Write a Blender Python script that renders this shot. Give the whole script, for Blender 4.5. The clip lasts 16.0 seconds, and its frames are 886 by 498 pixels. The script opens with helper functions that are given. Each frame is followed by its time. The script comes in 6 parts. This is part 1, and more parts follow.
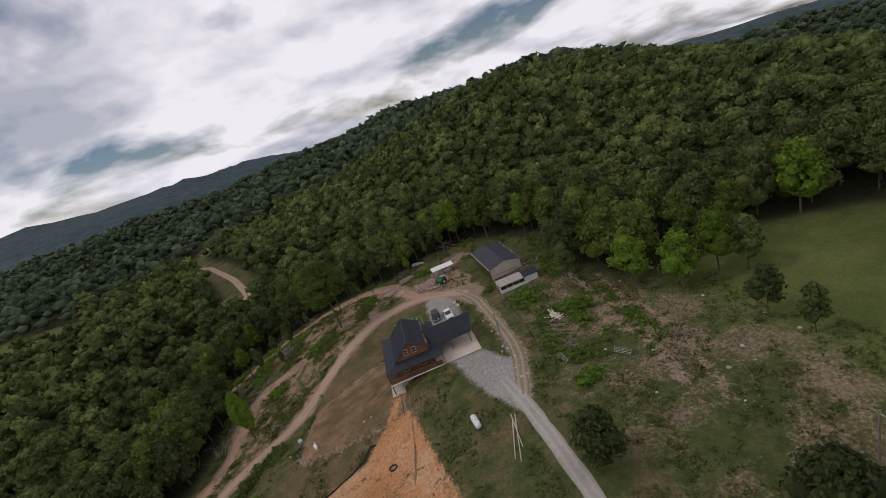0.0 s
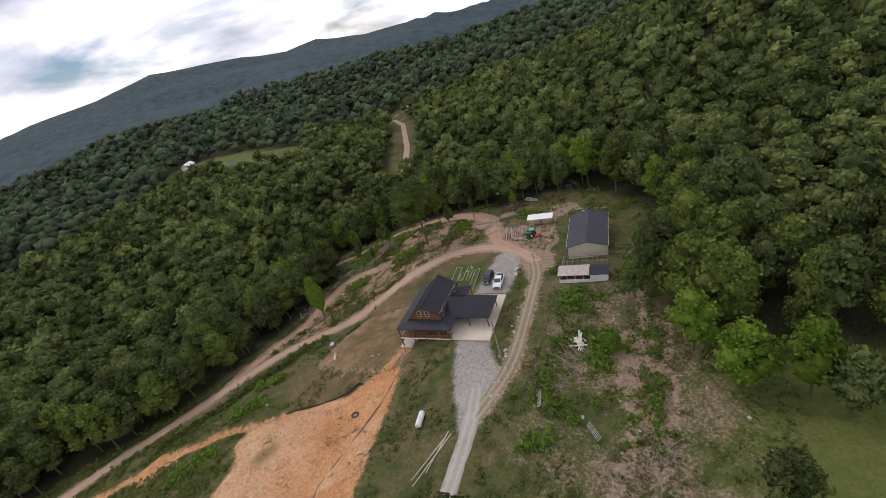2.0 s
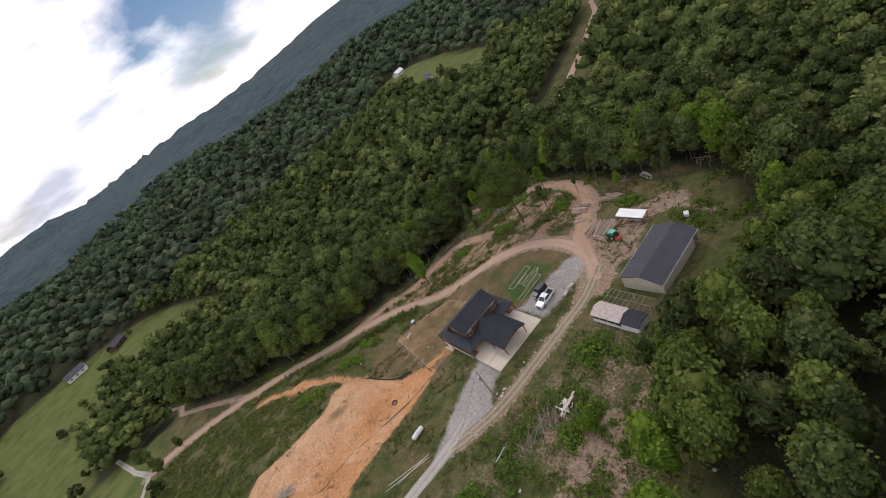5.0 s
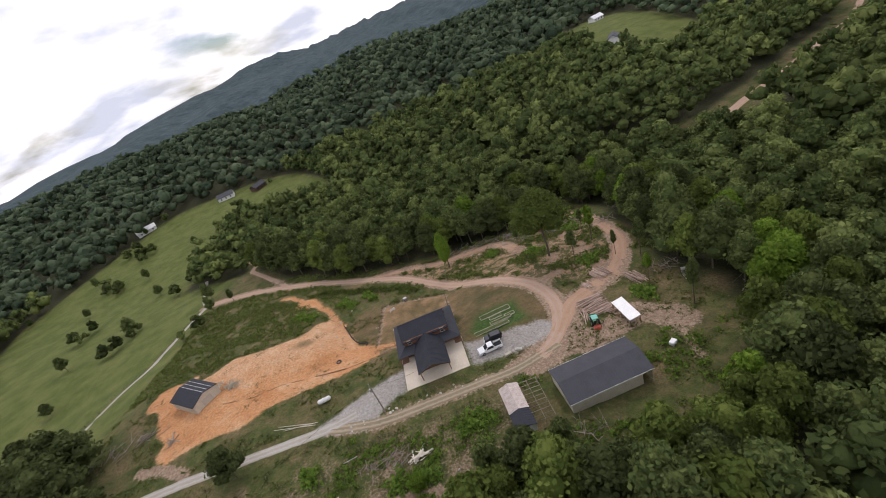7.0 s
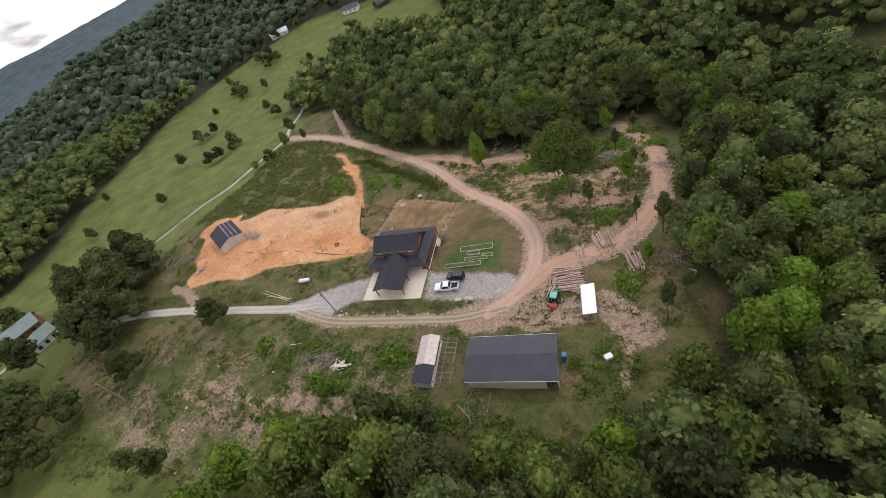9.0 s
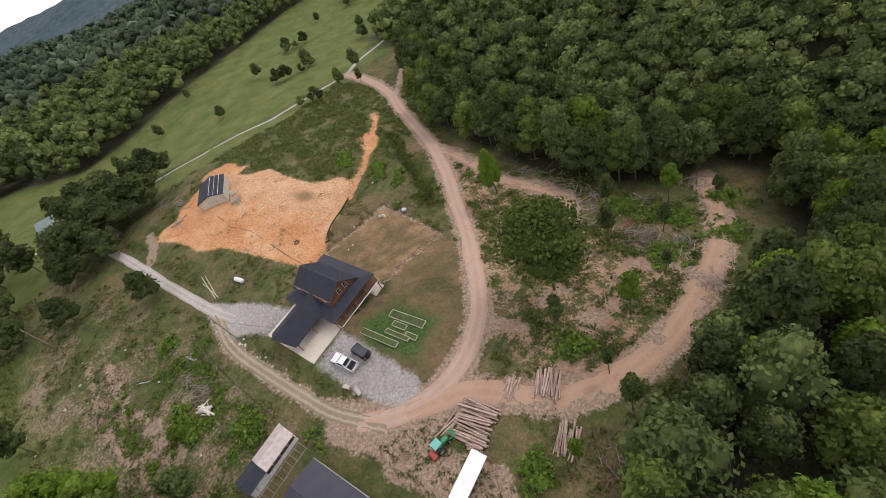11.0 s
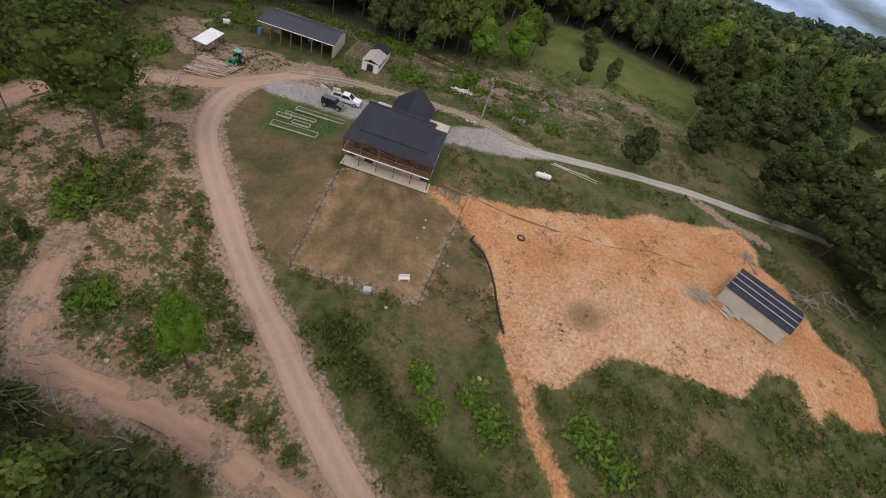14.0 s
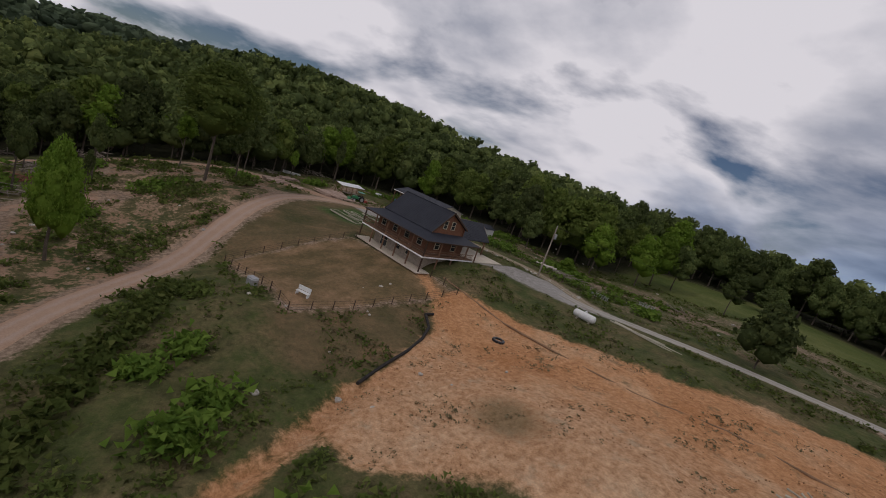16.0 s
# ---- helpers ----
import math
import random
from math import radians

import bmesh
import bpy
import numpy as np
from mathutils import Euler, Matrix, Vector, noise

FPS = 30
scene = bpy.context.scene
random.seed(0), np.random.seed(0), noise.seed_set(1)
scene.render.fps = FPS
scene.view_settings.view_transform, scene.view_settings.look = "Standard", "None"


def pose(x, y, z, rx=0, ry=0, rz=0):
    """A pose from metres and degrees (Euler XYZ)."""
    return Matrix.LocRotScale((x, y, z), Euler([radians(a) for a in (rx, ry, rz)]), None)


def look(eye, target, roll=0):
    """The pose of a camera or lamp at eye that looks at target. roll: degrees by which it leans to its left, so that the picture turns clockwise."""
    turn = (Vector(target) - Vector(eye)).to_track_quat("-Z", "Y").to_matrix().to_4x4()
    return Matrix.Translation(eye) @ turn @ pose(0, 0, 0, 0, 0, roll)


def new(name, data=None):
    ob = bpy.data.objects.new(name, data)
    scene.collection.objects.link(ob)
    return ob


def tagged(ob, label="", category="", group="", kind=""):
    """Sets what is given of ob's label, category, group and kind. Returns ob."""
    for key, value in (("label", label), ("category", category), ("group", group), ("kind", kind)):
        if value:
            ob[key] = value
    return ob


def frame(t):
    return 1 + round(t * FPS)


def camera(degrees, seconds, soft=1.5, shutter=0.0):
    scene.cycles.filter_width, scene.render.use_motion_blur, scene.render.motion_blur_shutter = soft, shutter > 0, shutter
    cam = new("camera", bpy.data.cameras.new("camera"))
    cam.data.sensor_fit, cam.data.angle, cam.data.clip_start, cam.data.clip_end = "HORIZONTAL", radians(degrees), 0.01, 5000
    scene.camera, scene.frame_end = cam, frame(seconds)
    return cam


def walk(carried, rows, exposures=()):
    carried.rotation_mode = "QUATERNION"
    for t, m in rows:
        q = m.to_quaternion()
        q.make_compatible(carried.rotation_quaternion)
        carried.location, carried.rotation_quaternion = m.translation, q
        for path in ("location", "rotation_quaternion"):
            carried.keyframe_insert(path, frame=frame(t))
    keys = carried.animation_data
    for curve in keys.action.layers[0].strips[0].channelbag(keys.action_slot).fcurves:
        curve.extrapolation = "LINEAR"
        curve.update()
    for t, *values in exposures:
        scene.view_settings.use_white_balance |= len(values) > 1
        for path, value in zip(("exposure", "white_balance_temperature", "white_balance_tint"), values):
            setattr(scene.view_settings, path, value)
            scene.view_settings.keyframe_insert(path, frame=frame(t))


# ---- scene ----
SCALE = 0.80
cam = camera(88.65, 16.0, 0.9)
PATH = [
    (0, (72.08, 5.13, 42.56), (67.389, 5.554, 40.890), -20.16),
    (0.5, (69.40, 12.54, 43.73), (64.696, 12.375, 42.047), -19.84),
    (1, (65.47, 20.53, 44.50), (60.976, 19.651, 42.501), -18.69),
    (1.5, (61.55, 28.56, 45.45), (57.288, 27.015, 43.339), -16.86),
    (2, (57.61, 35.35, 47.77), (53.685, 33.285, 45.455), -17.07),
    (2.5, (54.58, 41.45, 50.79), (50.869, 39.008, 48.498), -17.98),
    (3, (50.13, 46.60, 52.56), (46.958, 43.782, 49.908), -21.06),
    (3.5, (45.49, 51.38, 54.67), (42.843, 48.225, 51.832), -21.96),
    (4, (39.54, 55.74, 56.57), (37.355, 52.253, 53.722), -31.06),
    (4.5, (32.53, 59.92, 58.02), (30.568, 56.129, 55.414), -37.00),
    (4.7, (29.73, 61.33, 58.44), (27.834, 57.478, 55.873), -36.25),
    (6.8, (-5.21, 71.97, 58.56), (-5.503, 67.570, 56.200), -21.89),
    (7, (-8.86, 71.73, 59.19), (-8.891, 67.398, 56.699), -21.94),
    (7.5, (-17.58, 70.40, 60.22), (-16.937, 66.370, 57.332), -22.30),
    (8, (-25.77, 67.90, 61.02), (-24.559, 64.315, 57.758), -24.13),
    (8.5, (-33.48, 63.21, 61.41), (-31.940, 59.823, 58.074), -25.32),
    (8.7, (-36.25, 60.97, 61.32), (-34.611, 57.664, 57.946), -25.55),
    (10.8, (-56.32, 21.97, 55.35), (-53.552, 19.605, 51.919), -24.75),
    (11, (-55.88, 16.47, 53.59), (-53.054, 14.413, 50.020), -27.07),
    (11.5, (-53.16, 1.56, 49.08), (-50.166, 0.128, 45.342), -32.60),
    (12, (-46.98, -15.60, 44.18), (-43.638, -16.503, 40.566), -33.04),
    (12.5, (-36.98, -30.98, 39.06), (-33.117, -30.231, 35.971), -28.61),
    (13, (-23.85, -44.53, 35.47), (-20.698, -42.238, 32.326), -11.94),
    (13.5, (-7.20, -53.61, 35.87), (-5.491, -50.533, 32.327), 10.58),
    (14, (8.65, -56.22, 35.79), (8.845, -52.536, 32.417), 20.91),
    (14.5, (21.56, -55.23, 33.32), (20.500, -51.365, 30.334), 21.90),
    (15, (31.59, -51.69, 27.38), (29.786, -47.757, 24.869), 19.36),
    (15.5, (37.60, -47.34, 20.21), (35.011, -43.491, 18.348), 17.19),
    (16, (41.12, -42.51, 11.71), (37.924, -38.783, 10.757), 19.27),
]
EXPOSURES = [(0.0, -1.15), (1.0, -1.0), (2.5, -0.45), (4.5, -0.5), (7.0, -0.4), (7.6, -0.25), (8.5, -0.12), (11.0, -0.15), (12.0, -0.2), (13.0, -0.42), (13.5, -0.5), (14.5, -0.62), (15.2, -1.0), (16.0, -1.5)]
walk(cam, [(t, look(eye, target, roll)) for t, eye, target, roll in PATH], [(t, stops, 6500, 18) for t, stops in EXPOSURES])

# ---- world, sun and exposure ----
world = bpy.data.worlds.new("world")
scene.world = world
world.use_nodes = True
wn, wl = world.node_tree.nodes, world.node_tree.links
SUN_UP, SUN_ROUND = radians(52), radians(200)
sky = wn.new("ShaderNodeTexSky")
sky.sky_type, sky.sun_disc, sky.sun_elevation, sky.sun_rotation = "NISHITA", False, SUN_UP, SUN_ROUND
sky.air_density, sky.dust_density, sky.ozone_density = 0.8, 0.0, 4.0
coord = wn.new("ShaderNodeTexCoord")
# the cloud deck lies overhead like a flat sheet: each way is divided by its rise
split, rise, deck = wn.new("ShaderNodeSeparateXYZ"), wn.new("ShaderNodeMath"), wn.new("ShaderNodeVectorMath")
rise.operation, deck.operation = "ADD", "DIVIDE"
rise.inputs[1].default_value = 0.34
level = wn.new("ShaderNodeCombineXYZ")
clouds = wn.new("ShaderNodeTexNoise")
clouds.inputs["Scale"].default_value, clouds.inputs["Detail"].default_value, clouds.inputs["Roughness"].default_value = 1.15, 10.0, 0.52
clouds.inputs["Distortion"].default_value = 0.25
cover = wn.new("ShaderNodeValToRGB")
cover.color_ramp.elements[0].position, cover.color_ramp.elements[1].position = 0.37, 0.49
shade = wn.new("ShaderNodeTexNoise")
shade.inputs["Scale"].default_value, shade.inputs["Detail"].default_value = 1.7, 8.0
tone = wn.new("ShaderNodeValToRGB")
tone.color_ramp.elements[0].position, tone.color_ramp.elements[1].position = 0.36, 0.54
tone.color_ramp.elements[0].color, tone.color_ramp.elements[1].color = (10.5, 11.4, 13.0, 1), (21.5, 21.7, 22.2, 1)
mixer = wn.new("ShaderNodeMixRGB")
back = wn["Background"]
back.inputs["Strength"].default_value = 0.086
wl.new(coord.outputs["Generated"], split.inputs["Vector"])
wl.new(split.outputs["Z"], rise.inputs[0])
for axis_name in "XYZ":
    wl.new(rise.outputs["Value"], level.inputs[axis_name])
wl.new(coord.outputs["Generated"], deck.inputs[0])
wl.new(level.outputs["Vector"], deck.inputs[1])
wl.new(deck.outputs["Vector"], clouds.inputs["Vector"])
wl.new(deck.outputs["Vector"], shade.inputs["Vector"])
wl.new(clouds.outputs["Fac"], cover.inputs["Fac"])
wl.new(shade.outputs["Fac"], tone.inputs["Fac"])
wl.new(cover.outputs["Color"], mixer.inputs["Fac"])
wl.new(sky.outputs["Color"], mixer.inputs["Color1"])
wl.new(tone.outputs["Color"], mixer.inputs["Color2"])
# a bank of rain cloud lies low over the north
bank, edge, rain, gather = wn.new("ShaderNodeVectorMath"), wn.new("ShaderNodeMapRange"), wn.new("ShaderNodeMixRGB"), wn.new("ShaderNodeMath")
bank.operation, gather.operation, rain.blend_type, edge.interpolation_type = "DOT_PRODUCT", "MULTIPLY_ADD", "MULTIPLY", "SMOOTHSTEP"
bank.inputs[1].default_value = (0.31, 0.95, -0.6)
gather.inputs[1].default_value = 0.5
edge.inputs["From Min"].default_value, edge.inputs["From Max"].default_value = 0.98, 1.2
rain.inputs["Color2"].default_value = (0.36, 0.47, 0.62, 1)
wl.new(coord.outputs["Generated"], bank.inputs[0])
wl.new(clouds.outputs["Fac"], gather.inputs[0])
wl.new(bank.outputs["Value"], gather.inputs[2])
wl.new(gather.outputs["Value"], edge.inputs["Value"])
wl.new(edge.outputs["Result"], rain.inputs["Fac"])
wl.new(mixer.outputs["Color"], rain.inputs["Color1"])
wl.new(rain.outputs["Color"], back.inputs["Color"])
sun = new("sun", bpy.data.lights.new("sun", "SUN"))
sun.data.energy, sun.data.angle, sun.data.color = 1.25, radians(10), (1.0, 0.94, 0.85)
sun.matrix_world = look((0, 0, 300), (300 * math.cos(SUN_UP) * -math.sin(SUN_ROUND), 300 * math.cos(SUN_UP) * -math.cos(SUN_ROUND), 300 - 300 * math.sin(SUN_UP)))


# ---- materials ----
def material(name, rough=0.8, metal=0.0, spec=0.3):
    m = bpy.data.materials.new(name)
    m.use_nodes = True
    b = m.node_tree.nodes["Principled BSDF"]
    b.inputs["Roughness"].default_value, b.inputs["Metallic"].default_value = rough, metal
    b.inputs["Specular IOR Level"].default_value = spec
    return m, m.node_tree.nodes, m.node_tree.links, b


def noise_node(n, l, vec, scale, detail=4.0, rough=0.6):
    t = n.new("ShaderNodeTexNoise")
    t.inputs["Scale"].default_value, t.inputs["Detail"].default_value, t.inputs["Roughness"].default_value = scale, detail, rough
    l.new(vec, t.inputs["Vector"])
    return t.outputs["Fac"]


def ramp(n, l, fac, stops):
    r = n.new("ShaderNodeValToRGB")
    e = r.color_ramp.elements
    e[0].position, e[0].color = stops[0][0], (*stops[0][1], 1)
    e[1].position, e[1].color = stops[-1][0], (*stops[-1][1], 1)
    for p, c in stops[1:-1]:
        e.new(p).color = (*c, 1)
    l.new(fac, r.inputs["Fac"])
    return r.outputs["Color"]


def mix(n, l, fac, a, b, kind="MIX"):
    m = n.new("ShaderNodeMixRGB")
    m.blend_type = kind
    for socket, v in ((m.inputs["Fac"], fac), (m.inputs["Color1"], a), (m.inputs["Color2"], b)):
        if isinstance(v, (int, float)):
            socket.default_value = v
        elif isinstance(v, tuple):
            socket.default_value = (*v, 1)
        else:
            l.new(v, socket)
    return m.outputs["Color"]


def calc(n, l, op, a, b=0.0):
    m = n.new("ShaderNodeMath")
    m.operation = op
    for socket, v in zip(m.inputs, (a, b)):
        if isinstance(v, (int, float)):
            socket.default_value = v
        else:
            l.new(v, socket)
    return m.outputs["Value"]


def bump(n, l, height, strength, distance, bsdf):
    b = n.new("ShaderNodeBump")
    b.inputs["Strength"].default_value, b.inputs["Distance"].default_value = strength, distance
    l.new(height, b.inputs["Height"])
    l.new(b.outputs["Normal"], bsdf.inputs["Normal"])


def surface(name, dark, light, big=0.7, fine=9.0, rough=0.8, metal=0.0, spec=0.3, relief=0.02, vary=0.12):
    """A worn surface: broad stains, fine grain, a little relief, and some difference from piece to piece."""
    m, n, l, b = material(name, rough, metal, spec)
    at = n.new("ShaderNodeTexCoord").outputs["Object"]
    broad, grain = noise_node(n, l, at, big, 5), noise_node(n, l, at, fine, 6, 0.7)
    c = ramp(n, l, broad, [(0.3, dark), (0.7, light)])
    c = mix(n, l, 0.35, c, ramp(n, l, grain, [(0.3, tuple(v * 0.6 for v in dark)), (0.7, tuple(min(1, v * 1.2) for v in light))]))
    info = n.new("ShaderNodeObjectInfo").outputs["Random"]
    hsv = n.new("ShaderNodeHueSaturation")
    l.new(calc(n, l, "ADD", calc(n, l, "MULTIPLY", info, 2 * vary), 1 - vary), hsv.inputs["Value"])
    l.new(c, hsv.inputs["Color"])
    l.new(hsv.outputs["Color"], b.inputs["Base Color"])
    bump(n, l, grain, 0.5, relief, b)
    return m


def foliage(name, dark, light, yellow):
    m, n, l, b = material(name, 0.85, 0, 0.08)
    geo, info = n.new("ShaderNodeNewGeometry"), n.new("ShaderNodeObjectInfo")
    at = geo.outputs["Position"]
    c = ramp(n, l, geo.outputs["Random Per Island"], [(0.0, dark), (0.55, light), (1.0, yellow)])
    stand = noise_node(n, l, at, 0.035, 3)
    c = mix(n, l, stand, mix(n, l, 0.5, c, dark), mix(n, l, 0.25, c, yellow))
    hsv = n.new("ShaderNodeHueSaturation")
    tone = n.new("ShaderNodeAttribute")
    tone.attribute_name = "tone"
    l.new(calc(n, l, "ADD", calc(n, l, "ADD", calc(n, l, "MULTIPLY", info.outputs["Random"], 0.5), 0.72), tone.outputs["Fac"]), hsv.inputs["Value"])
    l.new(calc(n, l, "ADD", calc(n, l, "MULTIPLY", tone.outputs["Fac"], -0.02), 0.5), hsv.inputs["Hue"])
    l.new(c, hsv.inputs["Color"])
    l.new(hsv.outputs["Color"], b.inputs["Base Color"])
    bump(n, l, noise_node(n, l, at, 3.0, 4, 0.7), 0.8, 0.3, b)
    thin, both = n.new("ShaderNodeBsdfTranslucent"), n.new("ShaderNodeMixShader")
    l.new(hsv.outputs["Color"], thin.inputs["Color"])
    both.inputs["Fac"].default_value = 0.3
    l.new(b.outputs["BSDF"], both.inputs[1])
    l.new(thin.outputs["BSDF"], both.inputs[2])
    l.new(both.outputs["Shader"], n["Material Output"].inputs["Surface"])
    return m


leaf = foliage("leaf", (0.061, 0.086, 0.030), (0.114, 0.154, 0.049), (0.189, 0.223, 0.071))
leaf_bright = foliage("leaf_bright", (0.092, 0.166, 0.018), (0.163, 0.265, 0.033), (0.235, 0.333, 0.051))
leaf_mid = foliage("leaf_mid", (0.071, 0.106, 0.023), (0.135, 0.183, 0.039), (0.209, 0.250, 0.061))
# leaves of the distant woods, tinted bluish in the base colour to imitate haze
leaf_haze = foliage("leaf_haze", (0.044, 0.066, 0.040), (0.074, 0.104, 0.058), (0.104, 0.134, 0.074))
leaf_dark = foliage("leaf_dark", (0.049, 0.067, 0.025), (0.086, 0.112, 0.038), (0.124, 0.148, 0.049))
bark = surface("bark", (0.06, 0.045, 0.035), (0.16, 0.13, 0.10), 1.5, 12, 0.9, relief=0.05)
dead_wood = surface("dead_wood", (0.12, 0.095, 0.075), (0.34, 0.29, 0.24), 1.0, 10, 0.9, relief=0.03, vary=0.25)
log_wood = surface("log_wood", (0.22, 0.14, 0.10), (0.50, 0.38, 0.31), 1.2, 14, 0.85, relief=0.02, vary=0.25)
pale_wood = surface("pale_wood", (0.30, 0.27, 0.20), (0.52, 0.48, 0.38), 1.0, 12, 0.8, relief=0.01)
roof_dark = surface("roof_dark", (0.016, 0.018, 0.026), (0.032, 0.035, 0.046), 0.5, 16, 0.62, spec=0.28, relief=0.015, vary=0.08)
roof_grey = surface("roof_grey", (0.040, 0.041, 0.050), (0.066, 0.068, 0.080), 0.35, 8, 0.6, 0.05, 0.3, 0.005, 0.05)
roof_white = surface("roof_white", (0.70, 0.70, 0.70), (0.86, 0.86, 0.86), 0.6, 8, 0.4, 0, 0.5, 0.004)
roof_rust = surface("roof_rust", (0.34, 0.26, 0.23), (0.58, 0.52, 0.48), 1.6, 7, 0.55, 0.2, 0.4, 0.006)
siding_cream = surface("siding_cream", (0.42, 0.38, 0.30), (0.56, 0.52, 0.43), 0.5, 7, 0.6, relief=0.006)
siding_wood = surface("siding_wood", (0.105, 0.045, 0.025), (0.225, 0.100, 0.055), 0.9, 11, 0.6, relief=0.015, vary=0.2)
timber = surface("timber", (0.13, 0.070, 0.042), (0.27, 0.155, 0.095), 1.1, 14, 0.7, relief=0.01, vary=0.2)
timber_dark = surface("timber_dark", (0.045, 0.026, 0.018), (0.10, 0.06, 0.04), 1.1, 14, 0.7, relief=0.01)
stone_wall = surface("stone_wall", (0.20, 0.165, 0.135), (0.40, 0.34, 0.28), 1.8, 5, 0.85, relief=0.04)
concrete = surface("concrete", (0.42, 0.36, 0.28), (0.58, 0.51, 0.42), 0.4, 6, 0.85, relief=0.005)
white_paint = surface("white_paint", (0.62, 0.62, 0.60), (0.82, 0.82, 0.80), 0.8, 9, 0.5, relief=0.003)
dark_paint = surface("dark_paint", (0.012, 0.013, 0.015), (0.03, 0.032, 0.036), 0.8, 9, 0.3, 0, 0.5, 0.002)
car_white = surface("car_white", (0.66, 0.67, 0.68), (0.78, 0.79, 0.80), 0.5, 3, 0.25, 0, 0.6, 0.001, 0.02)
car_dark = surface("car_dark", (0.014, 0.016, 0.020), (0.028, 0.031, 0.037), 0.5, 3, 0.22, 0, 0.6, 0.001, 0.02)
rubber = surface("rubber", (0.012, 0.012, 0.012), (0.03, 0.03, 0.03), 2, 14, 0.9, relief=0.004)
steel = surface("steel", (0.34, 0.35, 0.36), (0.55, 0.56, 0.57), 1, 8, 0.45, 0.6, 0.5, 0.003)
green_paint = surface("green_paint", (0.02, 0.16, 0.06), (0.04, 0.26, 0.10), 1, 8, 0.45, 0, 0.5, 0.003)
teal_paint = surface("teal_paint", (0.10, 0.36, 0.30), (0.16, 0.46, 0.38), 1, 8, 0.5, 0, 0.5, 0.003)
red_paint = surface("red_paint", (0.36, 0.05, 0.03), (0.52, 0.10, 0.06), 1, 8, 0.5, 0, 0.5, 0.003)
blue_paint = surface("blue_paint", (0.06, 0.22, 0.46), (0.10, 0.34, 0.62), 1, 8, 0.5, 0, 0.5, 0.003)
rock = surface("rock", (0.30, 0.27, 0.23), (0.56, 0.52, 0.46), 1.2, 7, 0.9, relief=0.05, vary=0.2)
cable = surface("cable", (0.015, 0.013, 0.012), (0.04, 0.034, 0.03), 2, 10, 0.8, relief=0.002)
clod = surface("clod", (0.26, 0.13, 0.06), (0.44, 0.25, 0.13), 0.6, 6, 0.95, relief=0.03)
soil = surface("soil", (0.16, 0.095, 0.055), (0.33, 0.20, 0.12), 0.6, 6, 0.95, relief=0.04)


def glass_pane():
    m, n, l, b = material("window_glass", 0.06, 0, 0.6)
    b.inputs["Base Color"].default_value = (0.03, 0.035, 0.04, 1)
    return m


pane_glass = glass_pane()


def road_material(name, dark, light, rut):
    m, n, l, b = material(name, 0.95, 0, 0.15)
    at = n.new("ShaderNodeNewGeometry").outputs["Position"]
    broad, grain, fine = noise_node(n, l, at, 0.22, 5), noise_node(n, l, at, 1.4, 6, 0.7), noise_node(n, l, at, 9.0, 4, 0.7)
    c = ramp(n, l, broad, [(0.32, dark), (0.68, light)])
    c = mix(n, l, 0.4, c, ramp(n, l, grain, [(0.35, dark), (0.65, light)]))
    across = n.new("ShaderNodeAttribute")
    across.attribute_name = "across"
    w = calc(n, l, "ADD", across.outputs["Fac"], calc(n, l, "MULTIPLY", calc(n, l, "SUBTRACT", grain, 0.5), 0.35))
    wheel = ramp(n, l, w, [(0.10, (0, 0, 0)), (0.3, (1, 1, 1)), (0.42, (0.2, 0.2, 0.2)), (0.58, (0.2, 0.2, 0.2)), (0.7, (1, 1, 1)), (0.9, (0, 0, 0))])
    c = mix(n, l, calc(n, l, "MULTIPLY", wheel, 0.75), c, rut)
    c = mix(n, l, 0.3, c, ramp(n, l, fine, [(0.3, tuple(v * 0.6 for v in dark)), (0.7, tuple(min(1, v * 1.25) for v in light))]))
    l.new(c, b.inputs["Base Color"])
    bump(n, l, fine, 0.6, 0.05, b)
    return m


road_dirt = road_material("road_dirt", (0.31, 0.190, 0.122), (0.46, 0.315, 0.222), (0.43, 0.345, 0.295))
road_gravel = road_material("road_gravel", (0.24, 0.21, 0.16), (0.40, 0.37, 0.32), (0.50, 0.475, 0.45))
road_lane = road_material("road_lane", (0.13, 0.115, 0.06), (0.27, 0.215, 0.14), (0.50, 0.41, 0.32))
road_clay = road_material("road_clay", (0.29, 0.168, 0.102), (0.43, 0.280, 0.19), (0.41, 0.280, 0.205))


# ---- the lie of the land ----
LAND_X = np.array([-120, -60, -34, -8, 8, 24, 42, 60, 100.0])
LAND_Y = np.array([-90, -60, -45, -30, -20, -8, 4, 12, 45, 80.0])
LAND_Z = np.array([
    [-29.9, -25.0, -22.3, -20.2, -18.5, -16.6, -14.5, -14.2, -13.6],
    [-24.9, -17.0, -14.4, -13.3, -12.1, -11.2, -9.2, -9.6, -10.7],
    [-20.8, -11.9, -10.7, -11.2, -8.7, -7.7, -6.7, -5.6, -6.3],
    [-17.6, -8.0, -7.7, -9.8, -5.3, -6.8, -3.9, -2.8, -3.6],
    [-14.0, -6.0, -4.3, -6.0, -5.1, -5.4, -0.7, 0.2, -1.4],
    [-11.7, -4.4, -2.9, -2.6, -2.8, -3.6, -1.2, 0.9, 0.2],
    [-10.1, -4.1, -2.4, -0.9, -0.0, -1.0, 0.5, 1.5, 1.1],
    [-8.5, -3.0, -2.6, -0.7, 0.8, -0.3, 1.1, 2.4, 1.4],
    [-4.8, -1.4, -0.2, 0.8, -0.8, 0.4, 2.8, 2.7, 2.1],
    [2.1, 3.0, 3.6, 3.7, 2.8, 3.6, 4.6, 4.7, 3.8]])


